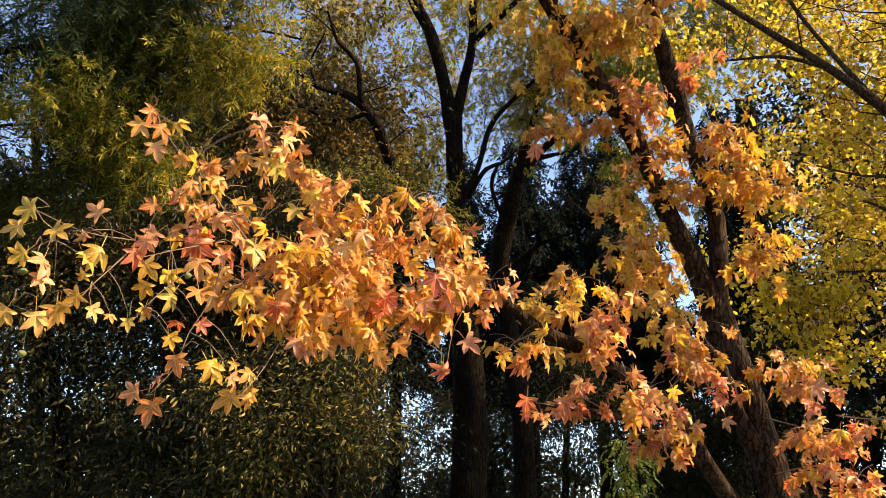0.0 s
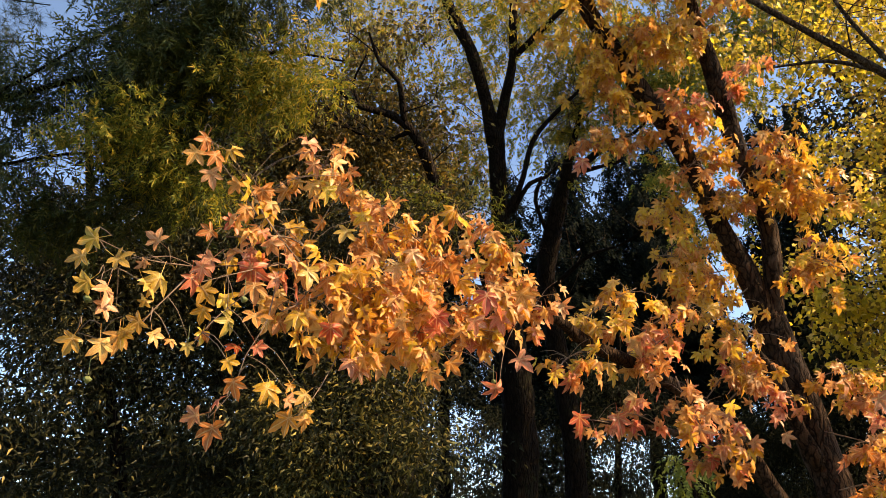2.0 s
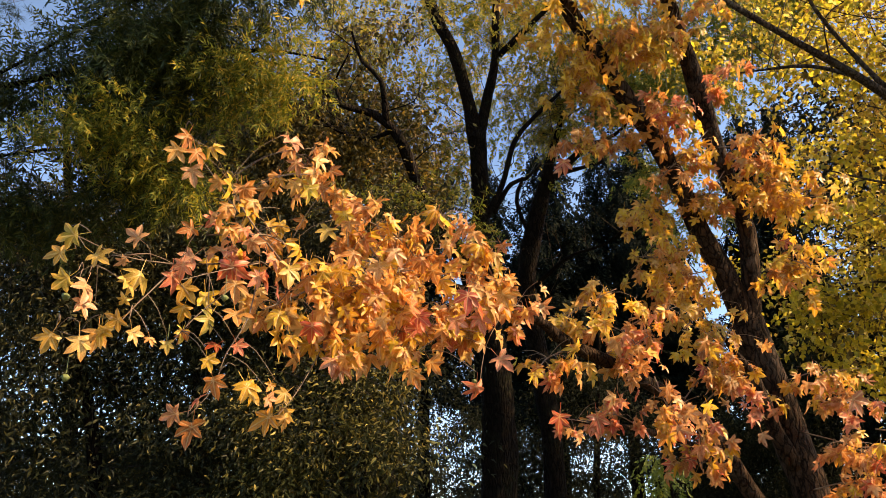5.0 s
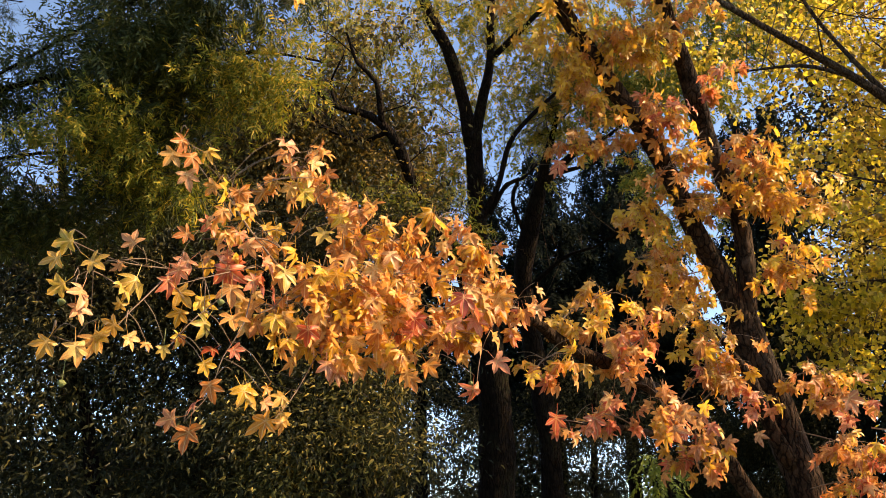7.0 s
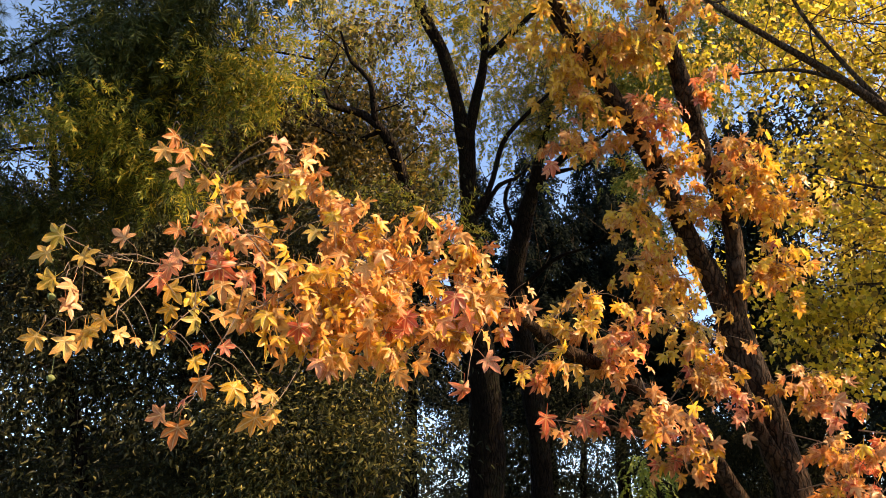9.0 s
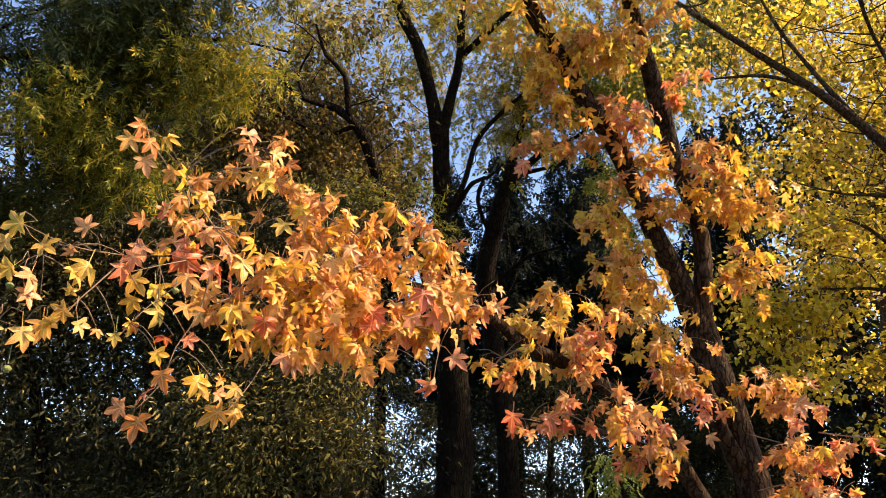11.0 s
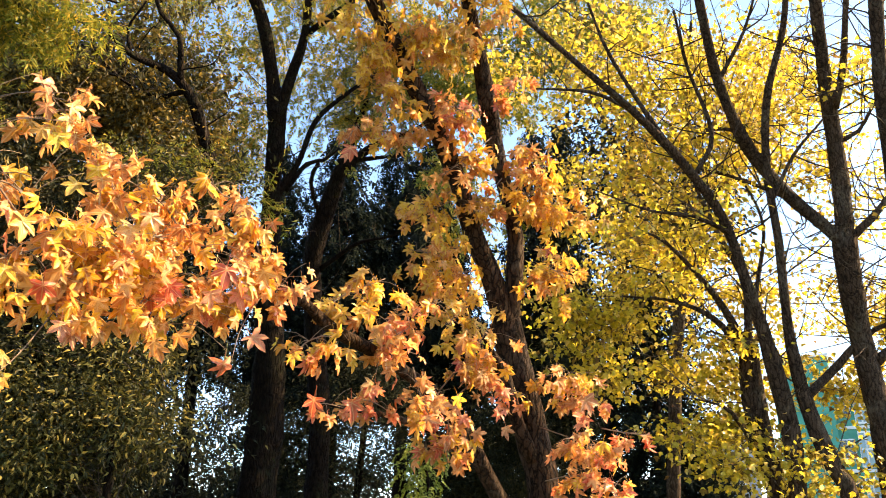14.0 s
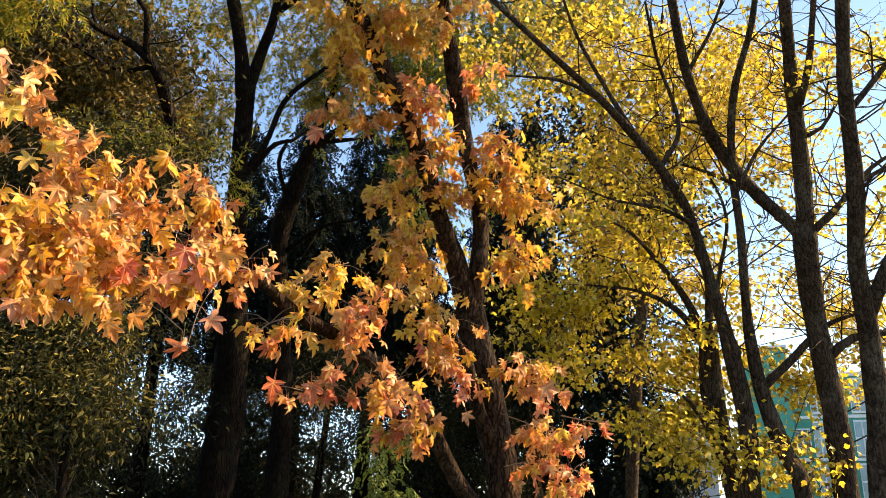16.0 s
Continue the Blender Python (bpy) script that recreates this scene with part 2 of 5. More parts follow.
def part_mesh(name, me, parent, label="", kind=""):
    ob = new(name, me)
    ob.parent = parent
    return tagged(ob, label, "", "", kind)


def part(name, bm, material, parent, label=""):
    me = bpy.data.meshes.new(name)
    bm.to_mesh(me)
    bm.free()
    me.materials.append(material)
    return part_mesh(name, me, parent, label)


def smooth_path(pts, step):
    """A Catmull-Rom curve through points of any number of columns, resampled evenly."""
    p = np.asarray(pts, float)
    if len(p) == 2:
        n = max(2, int(np.linalg.norm(p[1, :3] - p[0, :3]) / step) + 1)
        return p[0] + (p[1] - p[0]) * np.linspace(0, 1, n)[:, None]
    q = np.vstack([2 * p[0] - p[1], p, 2 * p[-1] - p[-2]])
    out = []
    for i in range(1, len(q) - 2):
        a, b, c, d = q[i - 1:i + 3]
        n = max(2, int(np.linalg.norm(c[:3] - b[:3]) / step))
        t = np.linspace(0, 1, n, endpoint=False)[:, None]
        out.append(0.5 * (2 * b + (c - a) * t + (2 * a - 5 * b + 4 * c - d) * t**2 + (3 * b - a - 3 * c + d) * t**3))
    return np.vstack(out + [p[-1:]])


def tube(soup, pts, seg=8, step=0.15, knots=0.08, seed=0):
    """A limb through rows of x, y, z, radius, slightly lumpy and uneven."""
    p = smooth_path(pts, step)
    rng = np.random.default_rng(seed)
    c, r = p[:, :3], np.abs(p[:, 3]) + 1e-4
    tan = np.gradient(c, axis=0)
    tan /= np.linalg.norm(tan, axis=1, keepdims=True) + 1e-9
    ref = np.array([0.31, 0.95, 0.05]) if abs(tan[0, 2]) > 0.7 else np.array([0, 0, 1.0])
    u = np.cross(tan, ref)
    u /= np.linalg.norm(u, axis=1, keepdims=True) + 1e-9
    w = np.cross(tan, u)
    a = np.arange(seg) * 2 * math.pi / seg
    ph = rng.uniform(0, 6.28, 4)
    s = np.arange(len(c))[:, None]
    lump = 1 + knots * (np.sin(2 * a + ph[0] + s * 0.31) + 0.7 * np.sin(3 * a + ph[1] - s * 0.43) + 0.8 * np.sin(s * 0.9 + ph[2])) + knots * 0.6 * rng.normal(size=(len(c), seg))
    ring = c[:, None] + (r[:, None] * lump)[..., None] * (np.cos(a)[None, :, None] * u[:, None] + np.sin(a)[None, :, None] * w[:, None])
    v = ring.reshape(-1, 3)
    f = [(i * seg + j, i * seg + (j + 1) % seg, (i + 1) * seg + (j + 1) % seg, (i + 1) * seg + j) for i in range(len(c) - 1) for j in range(seg)]
    f += [tuple(range(seg))[::-1], tuple(range((len(c) - 1) * seg, len(c) * seg))]
    soup.add(v, f)
    return p


def unit(a):
    return a / (np.linalg.norm(a, axis=-1, keepdims=True) + 1e-9)


def lay(soup, shape, pos, tip, normal, size):
    """Lays one leaf shape, (verts, faces), at many places: along tip, facing normal."""
    sv, sf = shape
    tip = unit(tip)
    x = unit(np.cross(tip, normal))
    nrm = np.cross(x, tip)
    size = np.asarray(size, float).reshape(-1, 1, 1)
    v = pos[:, None] + size * (sv[None, :, 0:1] * x[:, None] + sv[None, :, 1:2] * tip[:, None] + sv[None, :, 2:3] * nrm[:, None])
    k, n = len(sv), len(pos)
    soup.v.append(v.reshape(-1, 3))
    soup.blade.append(np.tile(sv, (n, 1)))
    base = soup.n
    soup.f.extend([tuple(base + i * k + j for j in f) for i in range(n) for f in sf])
    soup.n += n * k


def star_leaf(cup=0.12, seed=0):
    """A five-lobed sweetgum leaf, about 2 units wide, with its stalk's end at the origin: lobes folded along their ribs, tips hanging."""
    rng = np.random.default_rng(seed)
    v, f = [(0, 0.2, -0.03), (0, -0.02, 0.0)], []
    hang = rng.uniform(0.12, 0.42)
    fold = rng.uniform(0.05, 0.13)
    last = 1
    for k, (deg, ln) in enumerate(((-108, 0.7), (-54, 0.96), (0, 1.14), (54, 0.96), (108, 0.7))):
        ln *= rng.uniform(0.86, 1.1)
        deg += rng.uniform(-6, 6)
        twist = rng.normal() * 0.06
        b = len(v)
        for off, rr, z in ((-25, 0.5, fold), (-14.5, 0.73, fold * 0.6), (0, 1.0, 0.0), (14.5, 0.73, fold * 0.6), (25, 0.5, fold), (0, 0.55, -0.02)):
            a = radians(deg + off)
            v.append((math.sin(a) * ln * rr, 0.18 + math.cos(a) * ln * rr, z + cup * rr - hang * rr**2.2 + twist * off / 21))
        f += [(0, b, b + 5), (0, b + 5, b + 4), (b, b + 1, b + 5), (b + 5, b + 3, b + 4), (b + 5, b + 1, b + 2), (b + 5, b + 2, b + 3)]
        if k:
            a = radians(deg - 27)
            v.append((math.sin(a) * 0.42, 0.18 + math.cos(a) * 0.42, 0.05))
            f += [(0, last, len(v) - 1), (0, len(v) - 1, b)]
        else:
            f.append((0, 1, b))
        last = b + 4
    f.append((0, last, 1))
    b = len(v)
    v += [(-0.018, 0.0, 0.0), (0.018, 0.0, 0.0), (0.012, -0.75, 0.12), (-0.012, -0.75, 0.12)]
    f.append((b, b + 1, b + 2, b + 3))
    return np.array(v, float), f


def oval_leaf(width=0.6, fold=0.12, point=0.1):
    """A pointed oval leaf of unit length."""
    v = [(0, 0, 0), (0, 0.5, -fold * 0.3), (0, 1 + point, -fold * 1.4)]
    for s in (-1, 1):
        v += [(s * width * 0.36, 0.18, fold * 0.5), (s * width * 0.5, 0.45, fold * 0.6), (s * width * 0.3, 0.78, 0)]
    f = [(0, 1, 4, 3), (1, 2, 5, 4), (1, 0, 6, 7), (2, 1, 7, 8)]
    return np.array(v, float), f


def feather_leaf(pairs=8, length=0.28, width=0.055, droop=0.35, seed=0):
    """A feather-shaped leaf of unit length: narrow leaflets along a drooping rib."""
    v, f = [], []
    rng = np.random.default_rng(seed)

    def blade(o, d, ln, w):
        o, d = np.array(o), np.array(d) / np.linalg.norm(d)
        side = np.cross(d, (0, 0, 1))
        k = len(v)
        v.extend([o, o + d * ln * 0.45 + side * w, o + d * ln - np.array((0, 0, 0.05)), o + d * ln * 0.45 - side * w])
        f.append((k, k + 1, k + 2, k + 3))

    for i in range(pairs):
        t = (i + 0.8) / pairs
        o = (0, t, -droop * t * t)
        taper = length * (1 - 0.45 * abs(t - 0.45) * 1.6)
        for s in (-1, 1):
            if seed == 0 or rng.uniform() < 0.9:
                wild = 0.3 if seed else 0.0
                blade(o, (s, 0.75 + wild * rng.normal(), -0.35 + 1.3 * wild * rng.normal()), taper * (1 + wild * rng.normal() * 0.7), width)
    blade((0, 1, -droop), (0, 1, -0.6), length * 0.8, width)
    k = len(v)
    v.extend([(-0.008, 0, 0), (0.008, 0, 0), (0.006, 1, -droop), (-0.006, 1, -droop)])
    f.append((k, k + 1, k + 2, k + 3))
    return np.array(v, float), f


def tree(name, label, category="tree", group=""):
    ob = new(name)
    ob.empty_display_size = 0.2
    return tagged(ob, label, category, group)


def rooted(pts, flare=1.45):
    """Carries a trunk on down to the ground along its lean."""
    p, q = np.array(pts[0]), np.array(pts[1])
    d = (p - q)[:3]
    k = min(1.5, (p[2] + 0.1) / max(0.1, -d[2])) if d[2] < 0 else 0
    lean = np.clip(d[:2] * k, -0.5, 0.5)
    foot = (p[0] + lean[0], p[1] + lean[1], -0.12, p[3] * flare)
    mid = (p[0] + lean[0] * 0.75, p[1] + lean[1] * 0.75, 0.3, p[3] * 1.12)
    return [foot, mid] + list(pts) if p[2] > 0.7 else [foot] + list(pts)


def limbs(parent, trunks, branches, material, seg=12, seed=1, trunk_label=""):
    """Trunks and branches as parts; gives back points along them for twigs to grow from."""
    seen = []
    for k, pts in enumerate(trunks):
        s = Soup()
        seen.append(tube(s, rooted(pts), seg + 4, 0.12, 0.045, seed + k))
        part_mesh("trunk", s.mesh("trunk", material), parent, trunk_label)
    for k, pts in enumerate(branches):
        s = Soup()
        seen.append(tube(s, pts, seg, 0.12, 0.05, seed + 50 + k))
        part_mesh("branch", s.mesh("branch", material), parent)
    return np.vstack(seen)


def crown(parent, wood, lobes, shape, size, material, per_clump, spread, seed, twig_mat, droop=0.5, up=0.6, reach=2.0, singles=None, twig_r=0.006, flat=0.7, twigs=True, label="", boughs=0):
    """Leaves in clumps inside lobes (x, y, z, rx, ry, rz, clumps), each on a twig from the nearest wood."""
    rng = np.random.default_rng(seed)
    leaves, tw = Soup(), Soup()
    every = []
    for (x, y, z, rx, ry, rz, count) in lobes:
        d = unit(rng.normal(size=(count, 3))) * rng.uniform(0, 1, (count, 1)) ** 0.42
        cs = np.array((x, y, z)) + d * (rx, ry, rz)
        if boughs:
            hubs = cs[: max(3, count // boughs)]
            cs = hubs[rng.integers(len(hubs), size=count)] + rng.normal(size=(count, 3)) * (0.24 * rx, 0.24 * ry, 0.14 * rz)
        cs = cs[cs[:, 2] > 0.3]
        for c in cs:
            dist = np.linalg.norm((wood[:, :3] - c) * (1, 1, 1.0), axis=1) + np.clip(wood[:, 2] - c[2], 0, 9) * 0.8
            near = np.argsort(dist)[:16]
            q = wood[near[int(rng.uniform() ** 1.5 * len(near))]]
            if twigs and rng.uniform() < 0.45 and np.linalg.norm(q[:3] - c) < reach:
                gap = np.linalg.norm(q[:3] - c)
                mid = (q[:3] + c) / 2 + rng.normal(size=3) * 0.16 * gap + (0, 0, 0.12 * gap)
                r0 = min(q[3] * 0.7, twig_r)
                tube(tw, [(*q[:3], r0), (*mid, r0 * 0.6), (*c, r0 * 0.25)], 4, 0.3, 0.0, 3)
            n = max(2, int(rng.normal(per_clump, per_clump * 0.3)))
            off = rng.normal(size=(n, 3)) * spread * (1, 1, flat)
            every.append(c + off)
            tip = unit(off / spread) * 0.6 + rng.normal(size=(n, 3)) * 0.5 + (0, 0, -droop)
            nrm = rng.normal(size=(n, 3)) * 0.7 + (0, 0, up) + np.array(SUN_DIR) * 0.35
            sz = size * rng.uniform(0.65, 1.25, n)
            if singles is not None:
                singles.append((c + off, tip, nrm, sz))
            else:
                lay(leaves, shape[int(rng.integers(len(shape)))] if isinstance(shape, list) else shape, c + off, tip, nrm, sz)
    if tw.v:
        part_mesh("twig_spray", tw.mesh("twig_spray", twig_mat), parent, "", "stuff")
    if leaves.v:
        part_mesh("crown", leaves.mesh("crown", material, False), parent, label, "stuff")
    return every


def shoots(parent, wood, count, length, seed, material):
    """Fine bare side shoots growing up and out from the upper limbs."""
    rng = np.random.default_rng(seed)
    high = wood[(wood[:, 2] > 3.0) & (wood[:, 3] > 0.012)]
    s = Soup()
    for _ in range(count):
        q = high[rng.integers(len(high))]
        d = unit(rng.normal(size=3) * (1, 1, 0.5) + (0, 0, 0.75))
        ln = length * rng.uniform(0.4, 1.3)
        side = rng.normal(size=3) * 0.16 * ln
        r = min(0.009, q[3] * 0.5)
        p = [(*q[:3], r), (*(q[:3] + d * ln * 0.35 + side), r * 0.75), (*(q[:3] + d * ln * 0.7 + side * 0.4), r * 0.5), (*(q[:3] + d * ln + (0, 0, 0.12 * ln)), r * 0.2)]
        w = tube(s, p, 5, 0.15, 0.05, 1)
        for _ in range(3):
            o = w[rng.integers(len(w) // 3, len(w))]
            e = unit(d + rng.normal(size=3) * 0.7) * ln * rng.uniform(0.2, 0.45)
            tube(s, [(*o[:3], o[3] * 0.7), (*(o[:3] + e * 0.5 + rng.normal(size=3) * 0.03), o[3] * 0.5), (*(o[:3] + e), 0.0015)], 4, 0.15, 0.0, 1)
    part_mesh("twig_spray", s.mesh("twig_spray", material), parent, "", "stuff")


def single_leaves(parent, shape, mats, pos, tip, nrm, size, label=""):
    """Leaves as objects of their own, sharing one mesh for each material."""
    meshes = []
    for m in mats:
        for form in shape if isinstance(shape, list) else [shape]:
            s = Soup()
            s.add(*form)
            s.blade.append(np.asarray(form[0], float))
            meshes.append(s.mesh("leaf", m))
    tip = unit(tip)
    x = unit(np.cross(tip, nrm))
    nn = np.cross(x, tip)
    for i in range(len(pos)):
        ob = new("leaf", meshes[i % len(meshes)])
        m = Matrix((x[i], tip[i], nn[i])).transposed().to_4x4()
        ob.matrix_basis = Matrix.Translation(pos[i]) @ m @ Matrix.Diagonal((size[i], size[i], size[i], 1))
        ob.parent = parent


# ---- ground ----
def build_ground():
    rng = np.random.default_rng(4)
    g = np.concatenate([-np.geomspace(3000, 30, 14), np.linspace(-24, 24, 49), np.geomspace(30, 3000, 14)])
    xs, ys = np.meshgrid(g, g, indexing="ij")
    near = np.exp(-(xs**2 + ys**2) / 900)
    zs = near * 0.04 * (np.sin(xs * 0.9 + 1) + np.sin(ys * 0.7) + rng.normal(size=xs.shape) * 0.3) - 0.02
    k = len(g)
    s = Soup()
    s.add(np.stack([xs, ys, zs], -1).reshape(-1, 3), [(i * k + j, (i + 1) * k + j, (i + 1) * k + j + 1, i * k + j + 1) for i in range(k - 1) for j in range(k - 1)])
    m, n, l, b = nodes_of("grass_and_leaf_litter")
    a, c = noise_tex(n, l, 0.8, 5, 0.7), noise_tex(n, l, 16.0, 5, 0.7)
    r1 = ramp(n, [(0.3, (0.025, 0.035, 0.012)), (0.7, (0.055, 0.06, 0.02))])
    r2 = ramp(n, [(0.5, (0.0, 0.0, 0.0)), (0.62, (1, 1, 1))])
    mx = n.new("ShaderNodeMix")
    mx.data_type = "RGBA"
    l.new(a.outputs["Fac"], r1.inputs["Fac"])
    l.new(c.outputs["Fac"], r2.inputs["Fac"])
    l.new(r2.outputs["Color"], mx.inputs["Factor"])
    l.new(r1.outputs["Color"], mx.inputs["A"])
    mx.inputs["B"].default_value = (0.13, 0.075, 0.03, 1)
    l.new(mx.outputs["Result"], b.inputs["Base Color"])
    b.inputs["Roughness"].default_value = 0.9
    tagged(new("ground", s.mesh("ground", m)), "grass with fallen autumn leaves under the trees", "ground", "", "structure")


build_ground()

# ---- the sweetgum ----
gum = tree("sweetgum_tree", "leaning sweetgum tree with orange and gold star-shaped leaves")
gum_trunk = [(2.05, 5.10, 1.80, 0.114), (1.98, 5.10, 2.18, 0.110), (1.85, 5.02, 2.63, 0.105), (1.73, 4.93, 2.96, 0.102)]
gum_left = [(1.75, 4.94, 2.90, 0.083), (1.62, 4.88, 3.27, 0.070), (1.48, 4.78, 3.49, 0.066), (1.33, 4.63, 3.80, 0.065), (1.12, 4.42, 4.09, 0.064), (0.99, 4.36, 4.26, 0.061), (0.80, 4.19, 4.48, 0.053), (0.64, 4.03, 4.65, 0.048), (0.39, 3.72, 4.92, 0.036), (0.18, 3.31, 5.21, 0.015)]
gum_right = [(1.76, 4.95, 2.93, 0.073), (1.79, 4.90, 3.19, 0.062), (1.79, 4.83, 3.53, 0.056), (1.72, 4.79, 3.81, 0.056), (1.59, 4.66, 4.16, 0.060), (1.49, 4.50, 4.39, 0.059), (1.41, 4.39, 4.59, 0.051), (1.31, 4.26, 4.82, 0.047), (1.15, 3.95, 5.17, 0.035), (1.02, 3.54, 5.55, 0.015)]
gum_side = [(1.96, 5.06, 2.07, 0.053), (1.83, 4.98, 2.28, 0.046), (1.73, 4.91, 2.57, 0.039), (1.60, 4.82, 2.73, 0.021), (1.49, 4.72, 2.85, 0.010)]
gum_long = [(2.09, 5.09, 1.42, 0.067), (1.90, 5.11, 1.62, 0.058), (1.69, 5.02, 1.85, 0.053), (1.43, 4.81, 2.18, 0.047), (1.17, 4.64, 2.40, 0.043), (0.81, 4.38, 2.55, 0.038), (0.49, 4.05, 2.61, 0.035), (0.28, 3.74, 2.68, 0.025), (-0.04, 3.47, 2.73, 0.016), (-0.37, 3.19, 2.72, 0.009), (-0.64, 2.85, 2.64, 0.006), (-0.79, 2.52, 2.53, 0.0035), (-0.89, 2.19, 2.41, 0.002)]
gum_low = [(1.47, 4.83, 2.12, 0.030), (1.25, 4.76, 2.17, 0.023), (0.95, 4.56, 2.23, 0.019), (0.62, 4.26, 2.23, 0.011), (0.42, 4.13, 2.24, 0.006)]
limbs(gum, [gum_trunk], [gum_left, gum_right, gum_side, gum_long, gum_low], BARK_GUM, 12, 11)

# sprays: points, leaves, spread in metres, colours (o orange, g gold, r red, l lemon, b russet)
SPRAYS = []


def spray(points, leaves, spread, tones):
    SPRAYS.append((points, leaves, spread, tones))


spray([(-0.37, 2.99, 2.69), (-0.55, 2.97, 2.93), (-0.66, 2.99, 3.09), (-0.79, 2.94, 3.22)], 58, 0.12, "ooog")
spray([(-0.68, 2.59, 2.56), (-0.79, 2.51, 2.70), (-0.86, 2.48, 2.83)], 24, 0.1, "oog")
spray([(-0.82, 2.49, 2.71), (-0.94, 2.49, 2.88), (-1.03, 2.45, 3.00)], 3, 0.09, "ooog")
spray([(-0.89, 2.19, 2.41), (-1.01, 2.08, 2.40), (-1.12, 1.95, 2.43)], 4, 0.11, "lob")
spray([(-0.89, 2.19, 2.41), (-0.97, 2.10, 2.25), (-1.03, 2.05, 2.15), (-1.12, 1.99, 2.16)], 3, 0.09, "lgo")
spray([(-0.98, 2.13, 2.31), (-1.05, 2.02, 2.35), (-1.11, 2.01, 2.31)], 4, 0.09, "lob")
spray([(-0.73, 2.50, 2.50), (-0.74, 2.44, 2.31), (-0.79, 2.41, 2.19), (-0.81, 2.37, 2.07), (-0.86, 2.32, 1.98)], 3, 0.06, "ogro")
spray([(-0.54, 2.80, 2.34), (-0.60, 2.63, 2.12), (-0.65, 2.54, 2.01)], 2, 0.045, "gol")
spray([(-0.41, 2.93, 2.68), (-0.47, 2.85, 2.42), (-0.59, 2.76, 2.27)], 46, 0.13, "ooog")
spray([(-0.20, 3.16, 2.71), (-0.28, 3.02, 2.45), (-0.39, 2.90, 2.26)], 50, 0.13, "ooogr")
spray([(0.01, 3.37, 2.71), (-0.11, 3.23, 2.49), (-0.23, 3.05, 2.34)], 40, 0.12, "oogg")
spray([(0.12, 3.47, 2.72), (0.02, 3.46, 2.92), (-0.18, 3.42, 3.12)], 34, 0.1, "oogl")
spray([(-0.20, 3.16, 2.71), (-0.32, 3.14, 2.86), (-0.46, 3.10, 2.93)], 60, 0.13, "ooog")
spray([(-0.48, 2.83, 2.64), (-0.60, 2.65, 2.47), (-0.72, 2.54, 2.37)], 46, 0.13, "oogg")
spray([(-0.63, 2.65, 2.59), (-0.71, 2.55, 2.64), (-0.89, 2.40, 2.59)], 30, 0.11, "oorg")
spray([(-0.73, 2.49, 2.52), (-0.80, 2.33, 2.44), (-0.90, 2.20, 2.36)], 12, 0.1, "orog")
spray([(-0.78, 2.40, 2.41), (-0.86, 2.30, 2.28), (-0.91, 2.25, 2.18)], 6, 0.09, "lgo")
spray([(0.17, 3.53, 2.70), (0.05, 3.35, 2.44), (0.01, 3.29, 2.23)], 0, 0.04, "rro")
spray([(0.23, 3.63, 2.69), (0.04, 3.39, 2.65), (-0.11, 3.25, 2.59)], 44, 0.12, "oorb")
spray([(-0.29, 3.05, 2.69), (-0.40, 2.91, 2.58), (-0.55, 2.75, 2.52)], 54, 0.14, "oogo")
spray([(0.42, 3.95, 2.63), (0.52, 4.00, 2.77), (0.76, 4.03, 2.90)], 34, 0.12, "ggol")
spray([(0.52, 4.05, 2.60), (0.34, 3.89, 2.48), (0.29, 3.82, 2.34)], 26, 0.11, "gggo")
spray([(0.70, 4.29, 2.57), (0.87, 4.31, 2.77), (1.14, 4.32, 2.88)], 46, 0.15, "oogr")
spray([(0.62, 4.26, 2.23), (0.48, 4.12, 2.23), (0.39, 4.09, 2.21)], 8, 0.07, "rro")
spray([(0.95, 4.56, 2.23), (0.80, 4.43, 2.29), (0.64, 4.30, 2.30)], 20, 0.1, "rro")
spray([(1.10, 4.58, 2.51), (1.25, 4.59, 2.28), (1.25, 4.57, 1.99)], 40, 0.13, "ogb")
spray([(1.22, 4.67, 2.42), (1.43, 4.61, 2.68), (1.52, 4.60, 2.82)], 44, 0.16, "gogo")
spray([(1.34, 4.75, 2.40), (1.51, 4.68, 2.52), (1.66, 4.70, 2.39)], 40, 0.15, "obrg")
spray([(0.80, 4.33, 2.54), (0.79, 4.11, 2.57), (0.91, 4.07, 2.65)], 30, 0.13, "oor")
spray([(1.02, 4.49, 2.52), (1.03, 4.32, 2.33), (1.08, 4.23, 2.17)], 36, 0.13, "bog")
spray([(1.94, 4.95, 2.58), (2.04, 4.69, 2.56), (2.14, 4.47, 2.29)], 50, 0.15, "obgo")
spray([(1.98, 4.98, 2.27), (2.08, 4.62, 2.15), (2.17, 4.38, 2.00)], 46, 0.15, "bogo")
spray([(2.01, 5.00, 1.93), (2.09, 4.64, 1.94), (2.19, 4.26, 1.80)], 46, 0.15, "bogl")
spray([(2.18, 4.46, 2.21), (2.26, 4.31, 2.17), (2.35, 4.21, 2.15)], 14, 0.07, "rrb")
spray([(1.81, 4.86, 3.11), (1.88, 4.56, 3.23), (2.02, 4.43, 3.11)], 46, 0.16, "ggo")
spray([(1.67, 4.88, 3.19), (1.44, 4.79, 3.01), (1.28, 4.77, 2.86)], 40, 0.16, "ggl")
spray([(1.49, 4.77, 3.50), (1.24, 4.74, 3.34), (1.02, 4.69, 3.32)], 54, 0.16, "gglo")
spray([(1.60, 4.87, 3.30), (1.39, 5.05, 3.29), (1.24, 5.12, 3.19)], 50, 0.17, "gglo")
spray([(1.37, 4.66, 3.73), (1.17, 4.65, 3.61), (1.05, 4.57, 3.61)], 44, 0.16, "ggo")
